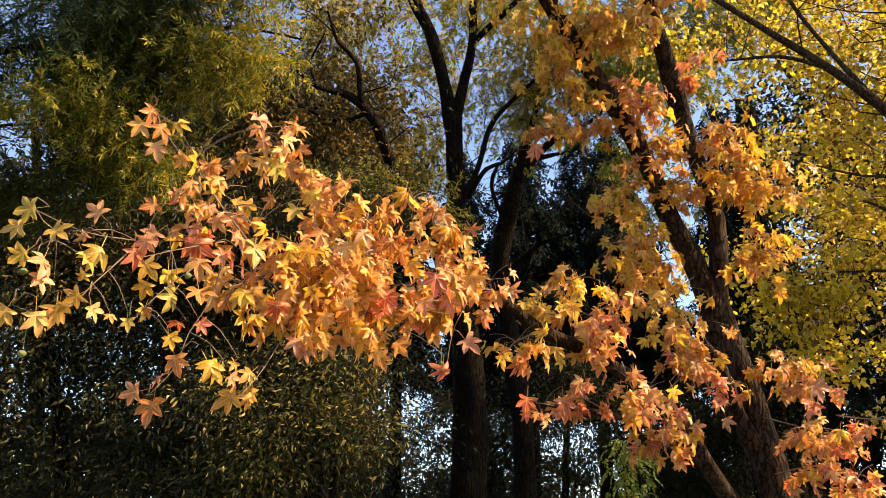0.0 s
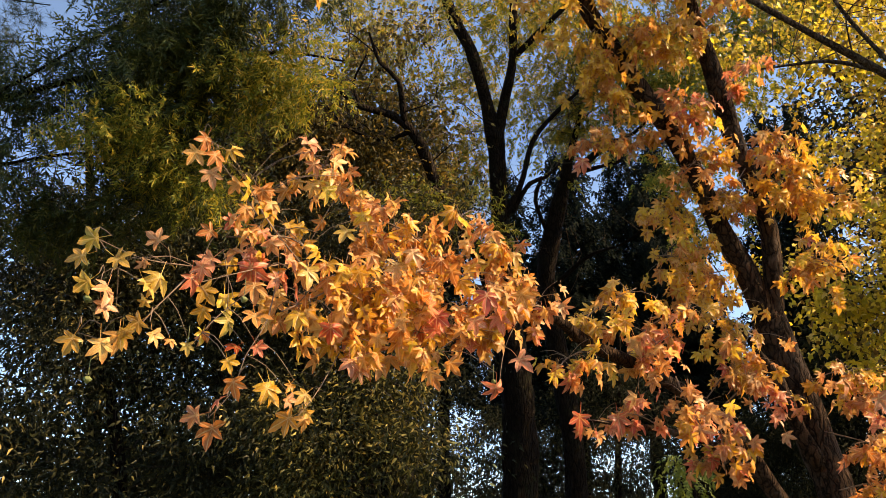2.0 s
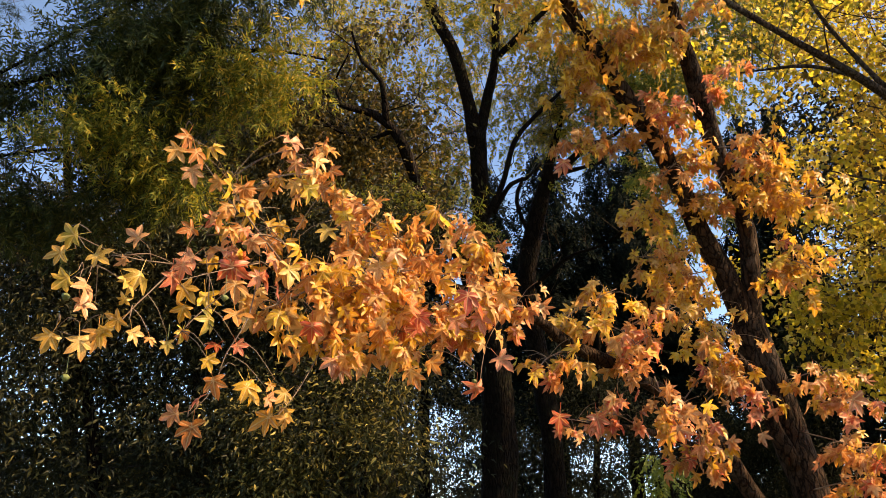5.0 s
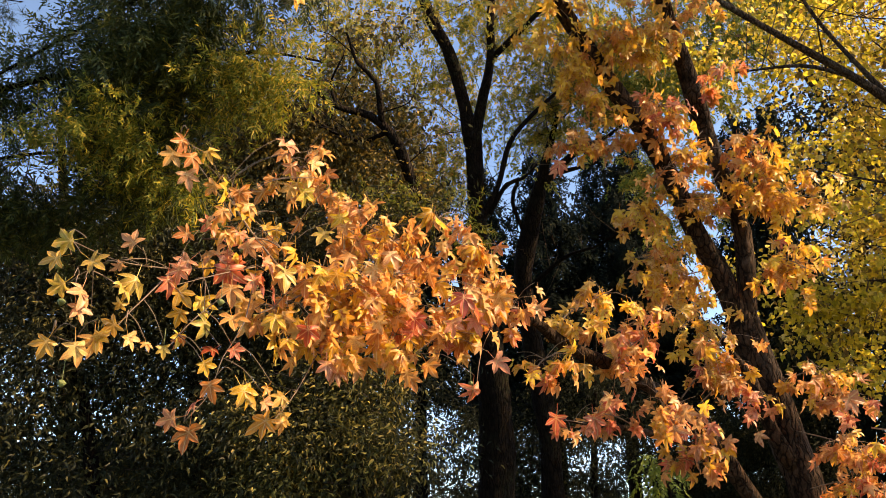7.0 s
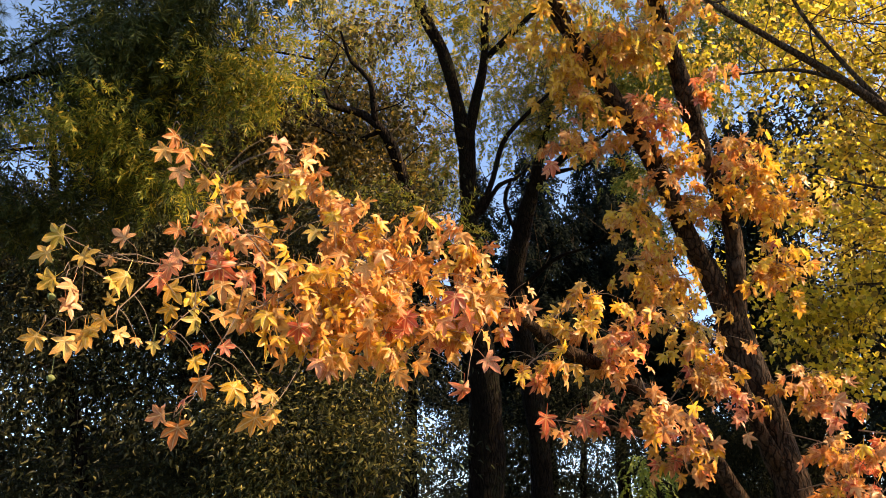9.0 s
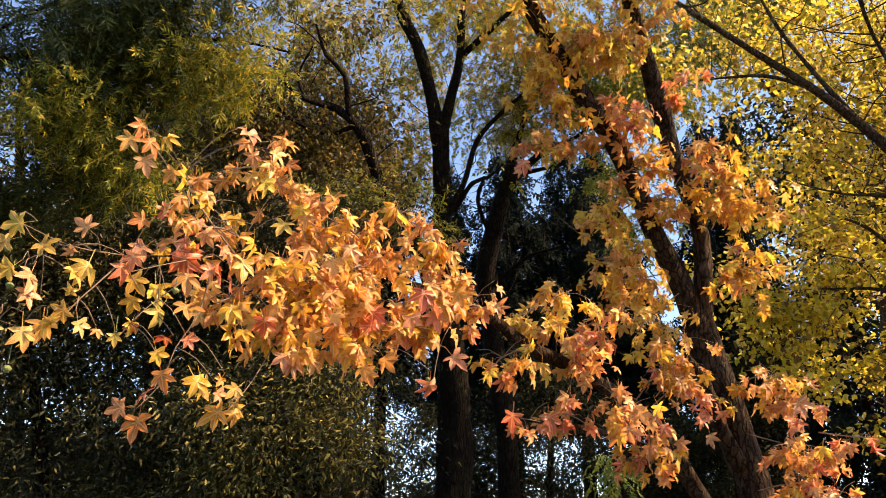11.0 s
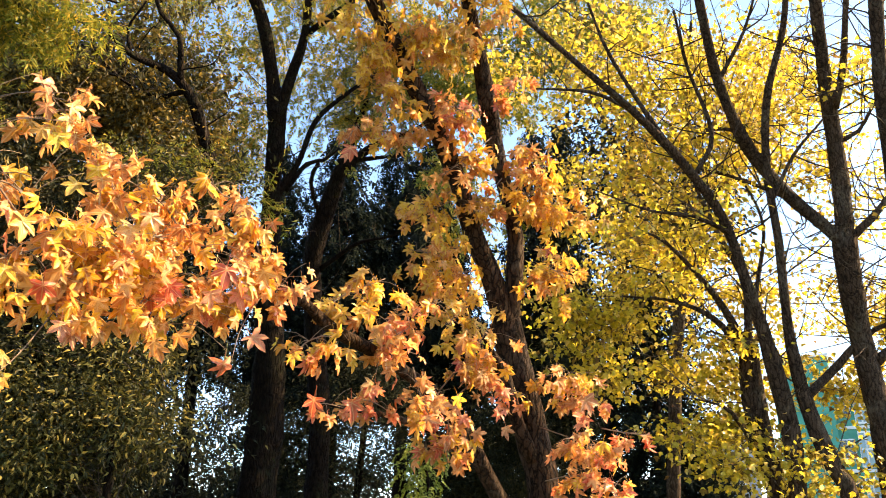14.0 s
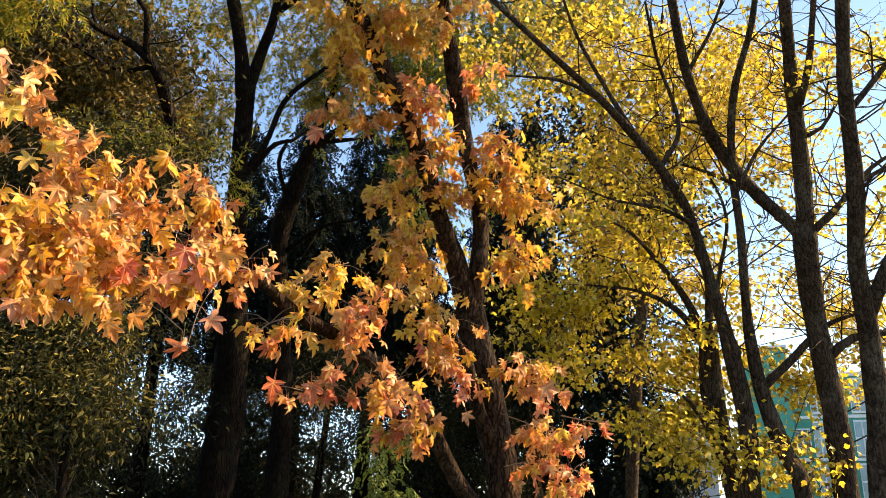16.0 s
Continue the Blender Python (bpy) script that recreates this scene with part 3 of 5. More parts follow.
spray([(1.21, 4.52, 3.98), (0.91, 4.41, 4.00), (0.58, 4.38, 3.95)], 44, 0.13, "oog")
spray([(1.06, 4.38, 4.19), (0.80, 4.32, 4.19), (0.61, 4.17, 4.30)], 46, 0.15, "gog")
spray([(0.91, 4.30, 4.38), (0.67, 4.07, 4.43), (0.53, 4.00, 4.55)], 46, 0.15, "gg")
spray([(0.80, 4.19, 4.48), (0.95, 4.06, 4.54), (1.09, 4.09, 4.45)], 50, 0.16, "ggo")
spray([(1.16, 4.43, 4.06), (1.18, 4.17, 4.10), (1.31, 4.16, 4.06)], 40, 0.14, "oogr")
spray([(1.56, 4.61, 4.16), (1.34, 4.46, 3.91), (1.18, 4.47, 3.76)], 40, 0.15, "oog")
spray([(1.50, 4.52, 4.35), (1.57, 4.25, 4.35), (1.60, 4.12, 4.34)], 26, 0.11, "oor")
spray([(1.40, 4.40, 4.59), (1.21, 4.28, 4.66), (1.08, 4.14, 4.73)], 46, 0.15, "ggl")
spray([(1.73, 4.80, 3.79), (1.82, 4.50, 3.73), (1.94, 4.37, 3.64)], 50, 0.17, "ggo")
spray([(1.75, 4.79, 3.67), (1.95, 4.59, 3.66), (2.08, 4.35, 3.55)], 46, 0.15, "ggl")
spray([(1.66, 4.71, 3.91), (1.50, 4.64, 3.68), (1.44, 4.61, 3.52)], 40, 0.15, "gol")
spray([(1.62, 4.65, 4.05), (1.78, 4.51, 3.98), (1.88, 4.42, 3.85)], 36, 0.14, "gog")
spray([(-0.28, 3.31, 4.78), (-0.58, 2.99, 4.19), (-0.74, 2.81, 3.89), (-0.79, 2.76, 3.78)], 9, 0.05, "gl")
spray([(0.64, 4.03, 4.65), (0.49, 3.85, 4.75), (0.71, 3.73, 4.85)], 60, 0.25, "gg")
spray([(1.31, 4.26, 4.82), (1.39, 4.02, 4.93), (1.15, 3.86, 5.05)], 60, 0.25, "ggo")
spray([(1.09, 3.83, 5.24), (0.72, 3.65, 5.23), (1.24, 3.57, 5.32)], 80, 0.35, "ggo")

# leaves that stand out singly: place, colour, lean of the tip, size
APART = []


def leaf_at(x, y, z, tone, lean, size):
    APART.append(((x, y, z), tone, lean, size))


# at the drooping outer end
leaf_at(-1.026, 1.847, 2.373, "l", -85, 0.051)
leaf_at(-1.005, 1.909, 2.341, "l", 55, 0.048)
leaf_at(-1.064, 1.863, 2.333, "l", -75, 0.042)
leaf_at(-1.038, 1.862, 2.264, "l", -65, 0.045)
leaf_at(-0.997, 1.873, 2.248, "b", 10, 0.054)
leaf_at(-1.011, 1.883, 2.210, "b", 15, 0.047)
leaf_at(-0.959, 2.061, 2.443, "b", -130, 0.047)
leaf_at(-0.933, 2.039, 2.336, "l", 0, 0.060)
leaf_at(-0.982, 2.042, 2.380, "b", -60, 0.031)
# along the lower outer twigs
leaf_at(-1.009, 1.775, 2.094, "l", -25, 0.044)
leaf_at(-0.995, 1.876, 2.111, "o", 0, 0.053)
leaf_at(-0.974, 1.965, 2.160, "l", -35, 0.033)
leaf_at(-0.955, 2.001, 2.193, "l", -60, 0.043)
leaf_at(-0.941, 2.047, 2.173, "o", 10, 0.040)
leaf_at(-0.916, 2.112, 2.168, "o", 30, 0.025)
leaf_at(-0.893, 2.179, 2.173, "l", 0, 0.030)
leaf_at(-0.950, 2.004, 2.251, "l", -40, 0.030)
leaf_at(-0.898, 2.169, 2.380, "r", -5, 0.058)
# round the outer fork
leaf_at(-0.863, 2.238, 2.457, "r", -45, 0.052)
leaf_at(-0.869, 2.176, 2.413, "r", -15, 0.046)
leaf_at(-0.853, 2.181, 2.523, "o", -60, 0.041)
leaf_at(-0.811, 2.353, 2.592, "o", 85, 0.050)
leaf_at(-0.750, 2.354, 2.590, "r", 20, 0.033)
leaf_at(-0.733, 2.373, 2.562, "b", 35, 0.052)
leaf_at(-0.785, 2.365, 2.482, "r", 0, 0.080)
leaf_at(-0.763, 2.352, 2.410, "o", 5, 0.066)
leaf_at(-0.858, 2.193, 2.286, "g", -20, 0.046)
leaf_at(-0.813, 2.292, 2.280, "l", -15, 0.056)
# down the long hanging twig
leaf_at(-0.741, 2.307, 2.295, "o", 22, 0.064)
leaf_at(-0.788, 2.308, 2.194, "r", -80, 0.039)
leaf_at(-0.739, 2.338, 2.205, "r", 25, 0.039)
leaf_at(-0.788, 2.229, 2.138, "g", 8, 0.042)
leaf_at(-0.787, 2.291, 2.090, "o", 12, 0.052)
leaf_at(-0.813, 2.277, 2.028, "r", -75, 0.042)
leaf_at(-0.827, 2.156, 1.964, "b", -80, 0.048)
leaf_at(-0.811, 2.231, 1.947, "o", -4, 0.059)
leaf_at(-0.638, 2.438, 2.001, "g", -65, 0.067)
leaf_at(-0.618, 2.509, 2.011, "o", 12, 0.047)
leaf_at(-0.663, 2.457, 2.064, "b", 10, 0.040)
leaf_at(-0.646, 2.429, 2.099, "g", -20, 0.029)
# on the upper tips
leaf_at(-0.665, 2.529, 3.008, "r", 25, 0.063)
leaf_at(-0.640, 2.532, 2.928, "b", 10, 0.050)
leaf_at(-0.919, 2.219, 2.869, "o", -10, 0.053)
leaf_at(-0.938, 2.201, 2.813, "o", -30, 0.052)
leaf_at(-0.889, 2.220, 2.813, "o", 20, 0.052)
leaf_at(-0.902, 2.233, 2.754, "b", 10, 0.050)
leaf_at(-0.874, 2.296, 2.861, "g", 80, 0.047)
leaf_at(-0.792, 2.297, 2.731, "g", 0, 0.063)
leaf_at(-0.835, 2.328, 2.757, "o", -45, 0.042)
leaf_at(-0.769, 2.356, 2.742, "o", 40, 0.042)
leaf_at(-0.802, 2.318, 2.665, "o", 0, 0.046)
# on the rising shoots
leaf_at(-0.569, 2.552, 2.948, "o", 30, 0.053)
leaf_at(-0.534, 2.636, 2.935, "o", 60, 0.047)
leaf_at(-0.587, 2.544, 2.831, "g", -20, 0.061)
leaf_at(-0.559, 2.627, 2.876, "o", 10, 0.053)
leaf_at(-0.506, 2.619, 2.841, "o", 0, 0.050)
leaf_at(-0.479, 2.669, 2.782, "g", 10, 0.058)
leaf_at(-0.631, 2.511, 2.832, "o", -20, 0.047)
leaf_at(-0.525, 2.628, 2.699, "l", -20, 0.057)
leaf_at(-0.458, 2.653, 2.734, "o", 15, 0.052)
# in the belly of the branch
leaf_at(-0.551, 2.545, 2.323, "r", 0, 0.060)
leaf_at(-0.301, 2.833, 2.302, "l", -10, 0.074)
leaf_at(-0.503, 2.644, 2.225, "r", 5, 0.054)
leaf_at(-0.418, 2.712, 2.328, "o", 0, 0.051)
leaf_at(-0.481, 2.681, 2.201, "b", 35, 0.048)
leaf_at(-0.625, 2.479, 2.503, "l", 0, 0.064)
leaf_at(-0.360, 2.795, 2.624, "o", -10, 0.069)
leaf_at(-0.304, 2.783, 2.673, "b", 20, 0.064)
leaf_at(-0.244, 2.900, 2.475, "l", -10, 0.060)
leaf_at(-0.204, 2.903, 2.683, "o", 15, 0.056)
leaf_at(-0.441, 2.702, 2.638, "o", -15, 0.060)
# at the branch's middle
leaf_at(-0.076, 2.910, 2.438, "r", 0, 0.064)
leaf_at(0.049, 2.988, 2.527, "b", 10, 0.095)
leaf_at(-0.026, 2.932, 2.544, "r", -5, 0.073)
leaf_at(0.021, 2.913, 2.349, "b", 20, 0.049)
leaf_at(0.085, 2.988, 2.299, "r", 40, 0.065)
leaf_at(-0.001, 2.902, 2.180, "r", 0, 0.065)
leaf_at(0.104, 2.981, 2.561, "o", 25, 0.064)
# beside the trunk
leaf_at(0.630, 4.260, 2.500, "g", 0, 0.062)
leaf_at(0.550, 4.440, 3.830, "r", 0, 0.055)
leaf_at(1.850, 4.430, 3.310, "r", 10, 0.050)
leaf_at(2.070, 4.370, 3.520, "g", 0, 0.060)
leaf_at(0.730, 4.050, 2.643, "b", 20, 0.087)
leaf_at(0.419, 4.000, 2.240, "r", -10, 0.080)
leaf_at(0.617, 4.100, 2.252, "r", 10, 0.086)
leaf_at(0.579, 4.000, 2.494, "g", -5, 0.068)
leaf_at(0.480, 4.000, 2.511, "g", 0, 0.068)
leaf_at(1.017, 4.100, 2.188, "b", 10, 0.077)
leaf_at(0.890, 4.100, 2.677, "r", 0, 0.071)
leaf_at(1.105, 4.200, 2.288, "b", 25, 0.079)
leaf_at(1.272, 4.300, 2.689, "o", 15, 0.087)
leaf_at(0.553, 4.200, 3.758, "r", 0, 0.078)
leaf_at(1.963, 4.200, 2.345, "b", 20, 0.096)
leaf_at(1.807, 4.200, 2.452, "o", -10, 0.087)
LETTER = {"o": "orange", "g": "gold", "r": "red", "l": "lemon", "b": "russet"}


def sweetgum_leaves():
    rng = np.random.default_rng(21)
    shapes = [star_leaf(0.1, 1), star_leaf(0.32, 2), star_leaf(-0.12, 3), star_leaf(0.5, 4), star_leaf(-0.3, 5)]
    tw = Soup()
    rows = {k: [] for k in LETTER}
    thin = np.random.default_rng(5)
    for pts, count, spread, tones in SPRAYS:
        count = int(count * ((1.7 if pts[-1][1] > 4.2 else 2.1) if count > 30 else 1.15) * (0.72 if pts[-1][0] < -0.75 and pts[-1][1] < 2.7 else 1.0))
        spread *= 0.98
        first = 0.35 if pts[0][1] > 4.4 else 0.12
        thick = 0.0034 if count > 12 else 0.0018
        path = smooth_path([(*p, thick * (1.25 - i / len(pts))) for i, p in enumerate(pts)], 0.05)
        tube(tw, path[:: max(1, len(path) // 12)], 5, 0.05, 0.1, count)
        placed = 0
        while placed < count:
            at = path[int(rng.uniform(first, 1.0) ** 0.85 * (len(path) - 1))]
            d = unit(rng.normal(size=3) * (1, 1, 0.75) + (0, 0, 0.05))
            reach = spread * rng.uniform(0.4, 1.5)
            end = at[:3] + d * reach
            mid = (at[:3] + end) / 2 + (0, 0, 0.02)
            tube(tw, [(*at[:3], 0.0018), (*mid, 0.0014), (*end, 0.0009)], 4, 0.08, 0.0, 1)
            tone = tones[rng.integers(len(tones))]
            k = min(count - placed, int(rng.integers(2, 5)))
            for j in range(k):
                s = rng.uniform(0.45, 1.0) if j else 1.0
                o = mid + (end - mid) * (2 * s - 1) if s > 0.5 else at[:3] + (mid - at[:3]) * 2 * s
                out = unit(np.array((*(d[:2] + rng.normal(size=2) * 0.7), 0)))
                tip = out * rng.uniform(0.15, 0.8) + np.array((0, 0, -rng.uniform(0.6, 1.6)))
                nrm = rng.normal(size=3) * 1.0 + np.array((0.1, -0.5, 0.25)) + np.array(SUN_DIR) * 0.3 + out * 0.3
                size = rng.uniform(0.042, 0.072)
                p = o + unit(tip) * size * 0.75 + rng.normal(size=3) * 0.012
                t2 = tone if rng.uniform() < 0.75 else tones[rng.integers(len(tones))]
                if p[0] > 0.35 and p[2] < 2.45 and thin.uniform() < 0.32:
                    t2 = "rb"[int(thin.integers(2))]
                if thin.uniform() < (0.78 if p[0] < -0.62 else 0.93):
                    rows[t2].append((*p, *tip, *nrm, size * (0.86 if p[1] < 3.2 else 0.95)))
            placed += k
    stems = np.array([p for row in SPRAYS for p in smooth_path(row[0], 0.06)])
    chosen = {k: [] for k in LETTER}
    for p, k, lean, size in APART:
        p = np.array(p)
        tip = np.array((math.sin(radians(lean)), rng.uniform(-0.55, 0.7), -math.cos(radians(lean))))
        nrm = unit(-p + (0, 0, 1.6)) + np.array(SUN_DIR) * 0.5 + rng.normal(size=3) * 0.38
        chosen[k].append((*p, *tip, *nrm, size * 0.98))
        end = p - unit(tip) * size * 0.7
        q = stems[np.argmin(np.linalg.norm(stems - end - (0, 0, 0.05), axis=1))]
        mid = (q + end) / 2 + (0, 0, 0.12 * np.linalg.norm(q - end))
        tube(tw, [(*q, 0.0014), (*mid, 0.0012), (*end, 0.0009)], 4, 0.04, 0.0, 2)
    part_mesh("twig_spray", tw.mesh("twig_spray", TWIG), gum, "thin brown leaf-bearing twigs", "stuff")
    for k, tone in LETTER.items():
        a = np.array(rows[k])
        a = a[np.argsort(a[:, 0] * 0.5 + a[:, 1])]
        mine = np.array(chosen[k]).reshape(-1, 10)
        near = max(0, 60 - len(mine))
        one, rest = np.vstack([mine, a[:near]]), a[near:]
        single_leaves(gum, shapes, [GUM_ONE[tone]], one[:, :3], one[:, 3:6], one[:, 6:9], one[:, 9])
        s = Soup()
        for i in range(5):
            b = rest[i::5]
            if len(b):
                lay(s, shapes[i], b[:, :3], b[:, 3:6], b[:, 6:9], b[:, 9])
        if s.v:
            part_mesh("crown", s.mesh("crown", GUM[tone]), gum, tone + " star-shaped leaves", "stuff")


sweetgum_leaves()

# ---- tall dark tree with feathery foliage ----
FEATHER_SHAPE = [feather_leaf(8, 0.4, 0.042, 0.35, 1), feather_leaf(7, 0.46, 0.04, 0.7, 2), feather_leaf(9, 0.36, 0.038, -0.1, 3), feather_leaf(7, 0.38, 0.045, 0.15, 4)]
BROAD_FEATHER = [feather_leaf(6, 0.42, 0.075, 0.3, 6), feather_leaf(5, 0.46, 0.085, 0.55, 7), feather_leaf(7, 0.36, 0.07, 0.0, 8)]
tall = tree("tall_feathery_tree", "tall tree forking high, bark coloured dark as in shade, with feathery yellow-green foliage")
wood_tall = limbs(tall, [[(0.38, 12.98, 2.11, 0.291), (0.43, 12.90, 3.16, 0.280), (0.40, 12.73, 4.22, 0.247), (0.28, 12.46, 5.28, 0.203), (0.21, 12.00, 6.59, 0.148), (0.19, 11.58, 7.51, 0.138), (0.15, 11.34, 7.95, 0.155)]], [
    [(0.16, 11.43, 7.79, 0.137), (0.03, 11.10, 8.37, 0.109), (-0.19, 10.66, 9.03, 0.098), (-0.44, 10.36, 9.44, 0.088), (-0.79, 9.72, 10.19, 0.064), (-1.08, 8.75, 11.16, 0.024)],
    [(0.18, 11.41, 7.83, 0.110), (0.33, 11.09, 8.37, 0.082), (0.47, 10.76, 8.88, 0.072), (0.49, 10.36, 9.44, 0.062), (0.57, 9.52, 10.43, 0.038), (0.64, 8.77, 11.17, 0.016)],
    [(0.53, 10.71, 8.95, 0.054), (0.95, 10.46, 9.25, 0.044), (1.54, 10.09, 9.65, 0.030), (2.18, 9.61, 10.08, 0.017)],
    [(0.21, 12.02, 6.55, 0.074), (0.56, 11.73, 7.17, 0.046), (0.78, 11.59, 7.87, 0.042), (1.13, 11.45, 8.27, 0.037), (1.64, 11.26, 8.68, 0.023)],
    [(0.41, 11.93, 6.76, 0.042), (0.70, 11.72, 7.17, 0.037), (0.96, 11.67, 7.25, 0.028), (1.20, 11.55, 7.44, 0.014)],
], BARK_SHADED, 10, 31)
crown(tall, wood_tall, [(-1.39, 11.57, 9.89, 1.6, 1.2, 1.4, 74), (0.47, 11.97, 9.94, 1.3, 1.1, 1.3, 36), (2.14, 11.77, 9.79, 1.5, 1.2, 1.3, 66), (0.15, 9.32, 10.67, 3.5, 2.5, 1.8, 68), (-0.44, 12.71, 8.77, 0.8, 1.0, 1.0, 16), (1.49, 12.65, 8.73, 1.0, 1.0, 0.9, 20)],
      BROAD_FEATHER, 0.2, FEATHER, 19, 0.2, 41, TWIG_DARK, 0.7, boughs=4)
crown(tall, wood_tall, [(0.84, 11.90, 9.52, 0.9, 0.8, 1.0, 24), (1.02, 12.40, 8.45, 0.9, 0.8, 0.9, 24), (2.64, 11.60, 9.26, 1.1, 0.8, 0.9, 22), (-0.49, 12.60, 8.72, 0.7, 0.7, 0.7, 16)],
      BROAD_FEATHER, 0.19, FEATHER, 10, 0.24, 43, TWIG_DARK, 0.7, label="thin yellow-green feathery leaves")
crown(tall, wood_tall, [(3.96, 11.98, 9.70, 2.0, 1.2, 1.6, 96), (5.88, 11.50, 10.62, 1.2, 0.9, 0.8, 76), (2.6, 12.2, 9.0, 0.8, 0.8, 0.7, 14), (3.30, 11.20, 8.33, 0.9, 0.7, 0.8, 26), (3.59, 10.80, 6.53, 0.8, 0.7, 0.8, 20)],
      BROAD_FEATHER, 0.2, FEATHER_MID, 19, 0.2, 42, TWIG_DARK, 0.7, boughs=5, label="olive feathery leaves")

# ---- second dark trunk with bare branches ----
second = tree("bare_branched_tree", "dark leaning tree with bare curved branches")
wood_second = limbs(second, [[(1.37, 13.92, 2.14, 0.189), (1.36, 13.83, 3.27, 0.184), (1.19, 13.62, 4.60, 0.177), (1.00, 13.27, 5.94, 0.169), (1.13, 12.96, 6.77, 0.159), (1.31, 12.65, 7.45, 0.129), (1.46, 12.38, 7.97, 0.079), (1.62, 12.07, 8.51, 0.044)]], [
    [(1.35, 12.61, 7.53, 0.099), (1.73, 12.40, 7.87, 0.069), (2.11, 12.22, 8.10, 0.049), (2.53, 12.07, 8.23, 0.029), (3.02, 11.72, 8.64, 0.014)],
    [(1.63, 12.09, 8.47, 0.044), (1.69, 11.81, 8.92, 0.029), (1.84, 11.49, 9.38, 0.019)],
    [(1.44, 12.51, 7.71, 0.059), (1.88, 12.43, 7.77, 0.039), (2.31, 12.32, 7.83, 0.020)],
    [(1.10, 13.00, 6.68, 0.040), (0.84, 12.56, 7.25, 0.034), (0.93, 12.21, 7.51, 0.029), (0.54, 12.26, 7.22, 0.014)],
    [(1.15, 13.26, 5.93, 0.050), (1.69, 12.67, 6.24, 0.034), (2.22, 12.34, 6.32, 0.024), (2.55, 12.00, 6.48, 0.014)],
], BARK_SHADED, 9, 61)
crown(second, wood_second, [(*(1.72, 12.01, 8.59), 0.9, 1, 0.7, 14)], BROAD_FEATHER, 0.2, FEATHER, 10, 0.2, 44, TWIG_DARK, 0.6)

# ---- leaning limb tree behind the orange branch ----
limbtree = tree("leaning_olive_tree", "tree with crooked dark limbs and olive-brown leaves")
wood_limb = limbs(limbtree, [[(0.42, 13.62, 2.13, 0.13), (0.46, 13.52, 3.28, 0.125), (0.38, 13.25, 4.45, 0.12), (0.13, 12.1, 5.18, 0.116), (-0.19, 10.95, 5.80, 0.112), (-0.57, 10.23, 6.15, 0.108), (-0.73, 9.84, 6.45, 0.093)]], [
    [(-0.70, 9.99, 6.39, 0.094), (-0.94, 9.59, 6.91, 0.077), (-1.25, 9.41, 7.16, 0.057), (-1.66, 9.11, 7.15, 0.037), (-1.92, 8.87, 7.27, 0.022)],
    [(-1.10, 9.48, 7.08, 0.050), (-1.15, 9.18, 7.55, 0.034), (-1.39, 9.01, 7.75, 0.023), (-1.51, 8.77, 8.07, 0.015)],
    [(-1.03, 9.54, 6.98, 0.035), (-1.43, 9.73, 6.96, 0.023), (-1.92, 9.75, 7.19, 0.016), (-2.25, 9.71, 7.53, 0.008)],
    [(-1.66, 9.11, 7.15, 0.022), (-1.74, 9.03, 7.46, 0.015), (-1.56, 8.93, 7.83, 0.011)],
], BARK_SHADED, 9, 71)
OVAL = oval_leaf(0.55)
crown(limbtree, wood_limb, [(-1.88, 10.45, 7.41, 1.4, 0.8, 0.9, 90), (-1.37, 10.08, 8.33, 1.0, 0.8, 0.9, 40), (-0.91, 11.05, 7.15, 0.5, 0.7, 0.7, 26), (-2.78, 9.69, 7.34, 1.1, 0.8, 0.8, 64), (-1.22, 11.02, 6.19, 0.9, 0.8, 0.6, 46)],
      OVAL, 0.075, OLIVE, 52, 0.2, 45, TWIG_DARK, 0.4, boughs=4)

crown(limbtree, wood_limb, [(*(-0.69, 9.48, 5.82), 0.75, 0.4, 0.28, 26), (*(-1.40, 9.28, 5.85), 0.5, 0.4, 0.25, 12), (*(0.12, 10.01, 5.64), 0.3, 0.3, 0.2, 6)],
      FEATHER_SHAPE, 0.17, FEATHER_MID, 9, 0.13, 48, TWIG_DARK, 0.4, 0.5, label="yellow-green feathery leaves")

# ---- dense evergreens ----
TINY = oval_leaf(0.42, 0.2, 0.15)


def evergreen(label, trunk, branches, lobes, seed, mat, size=0.068, per=95, spread=0.24, boughs=0):
    t = tree("evergreen_tree", label, "tree", "dense evergreens")
    w = limbs(t, trunk, branches, BARK_SHADED, 8, seed)
    crown(t, w, lobes, TINY, size, mat, per, spread, seed, TWIG_DARK, 0.35, 0.5, 1.6, boughs=boughs)


evergreen("dense dark evergreen with small glossy leaves, some coloured as sunlit specks", [[(-2.09, 9.77, 1.99, 0.066), (-2.28, 9.61, 3.17, 0.061), (-2.44, 9.26, 4.49, 0.041), (-2.51, 8.96, 5.26, 0.021)]], [],
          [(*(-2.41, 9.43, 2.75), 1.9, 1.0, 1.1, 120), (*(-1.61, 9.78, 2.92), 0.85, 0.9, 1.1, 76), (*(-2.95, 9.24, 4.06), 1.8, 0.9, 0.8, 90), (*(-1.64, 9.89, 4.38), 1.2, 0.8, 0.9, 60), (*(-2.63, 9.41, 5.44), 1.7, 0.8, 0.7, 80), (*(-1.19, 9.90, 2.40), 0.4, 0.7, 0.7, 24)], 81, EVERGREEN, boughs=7)
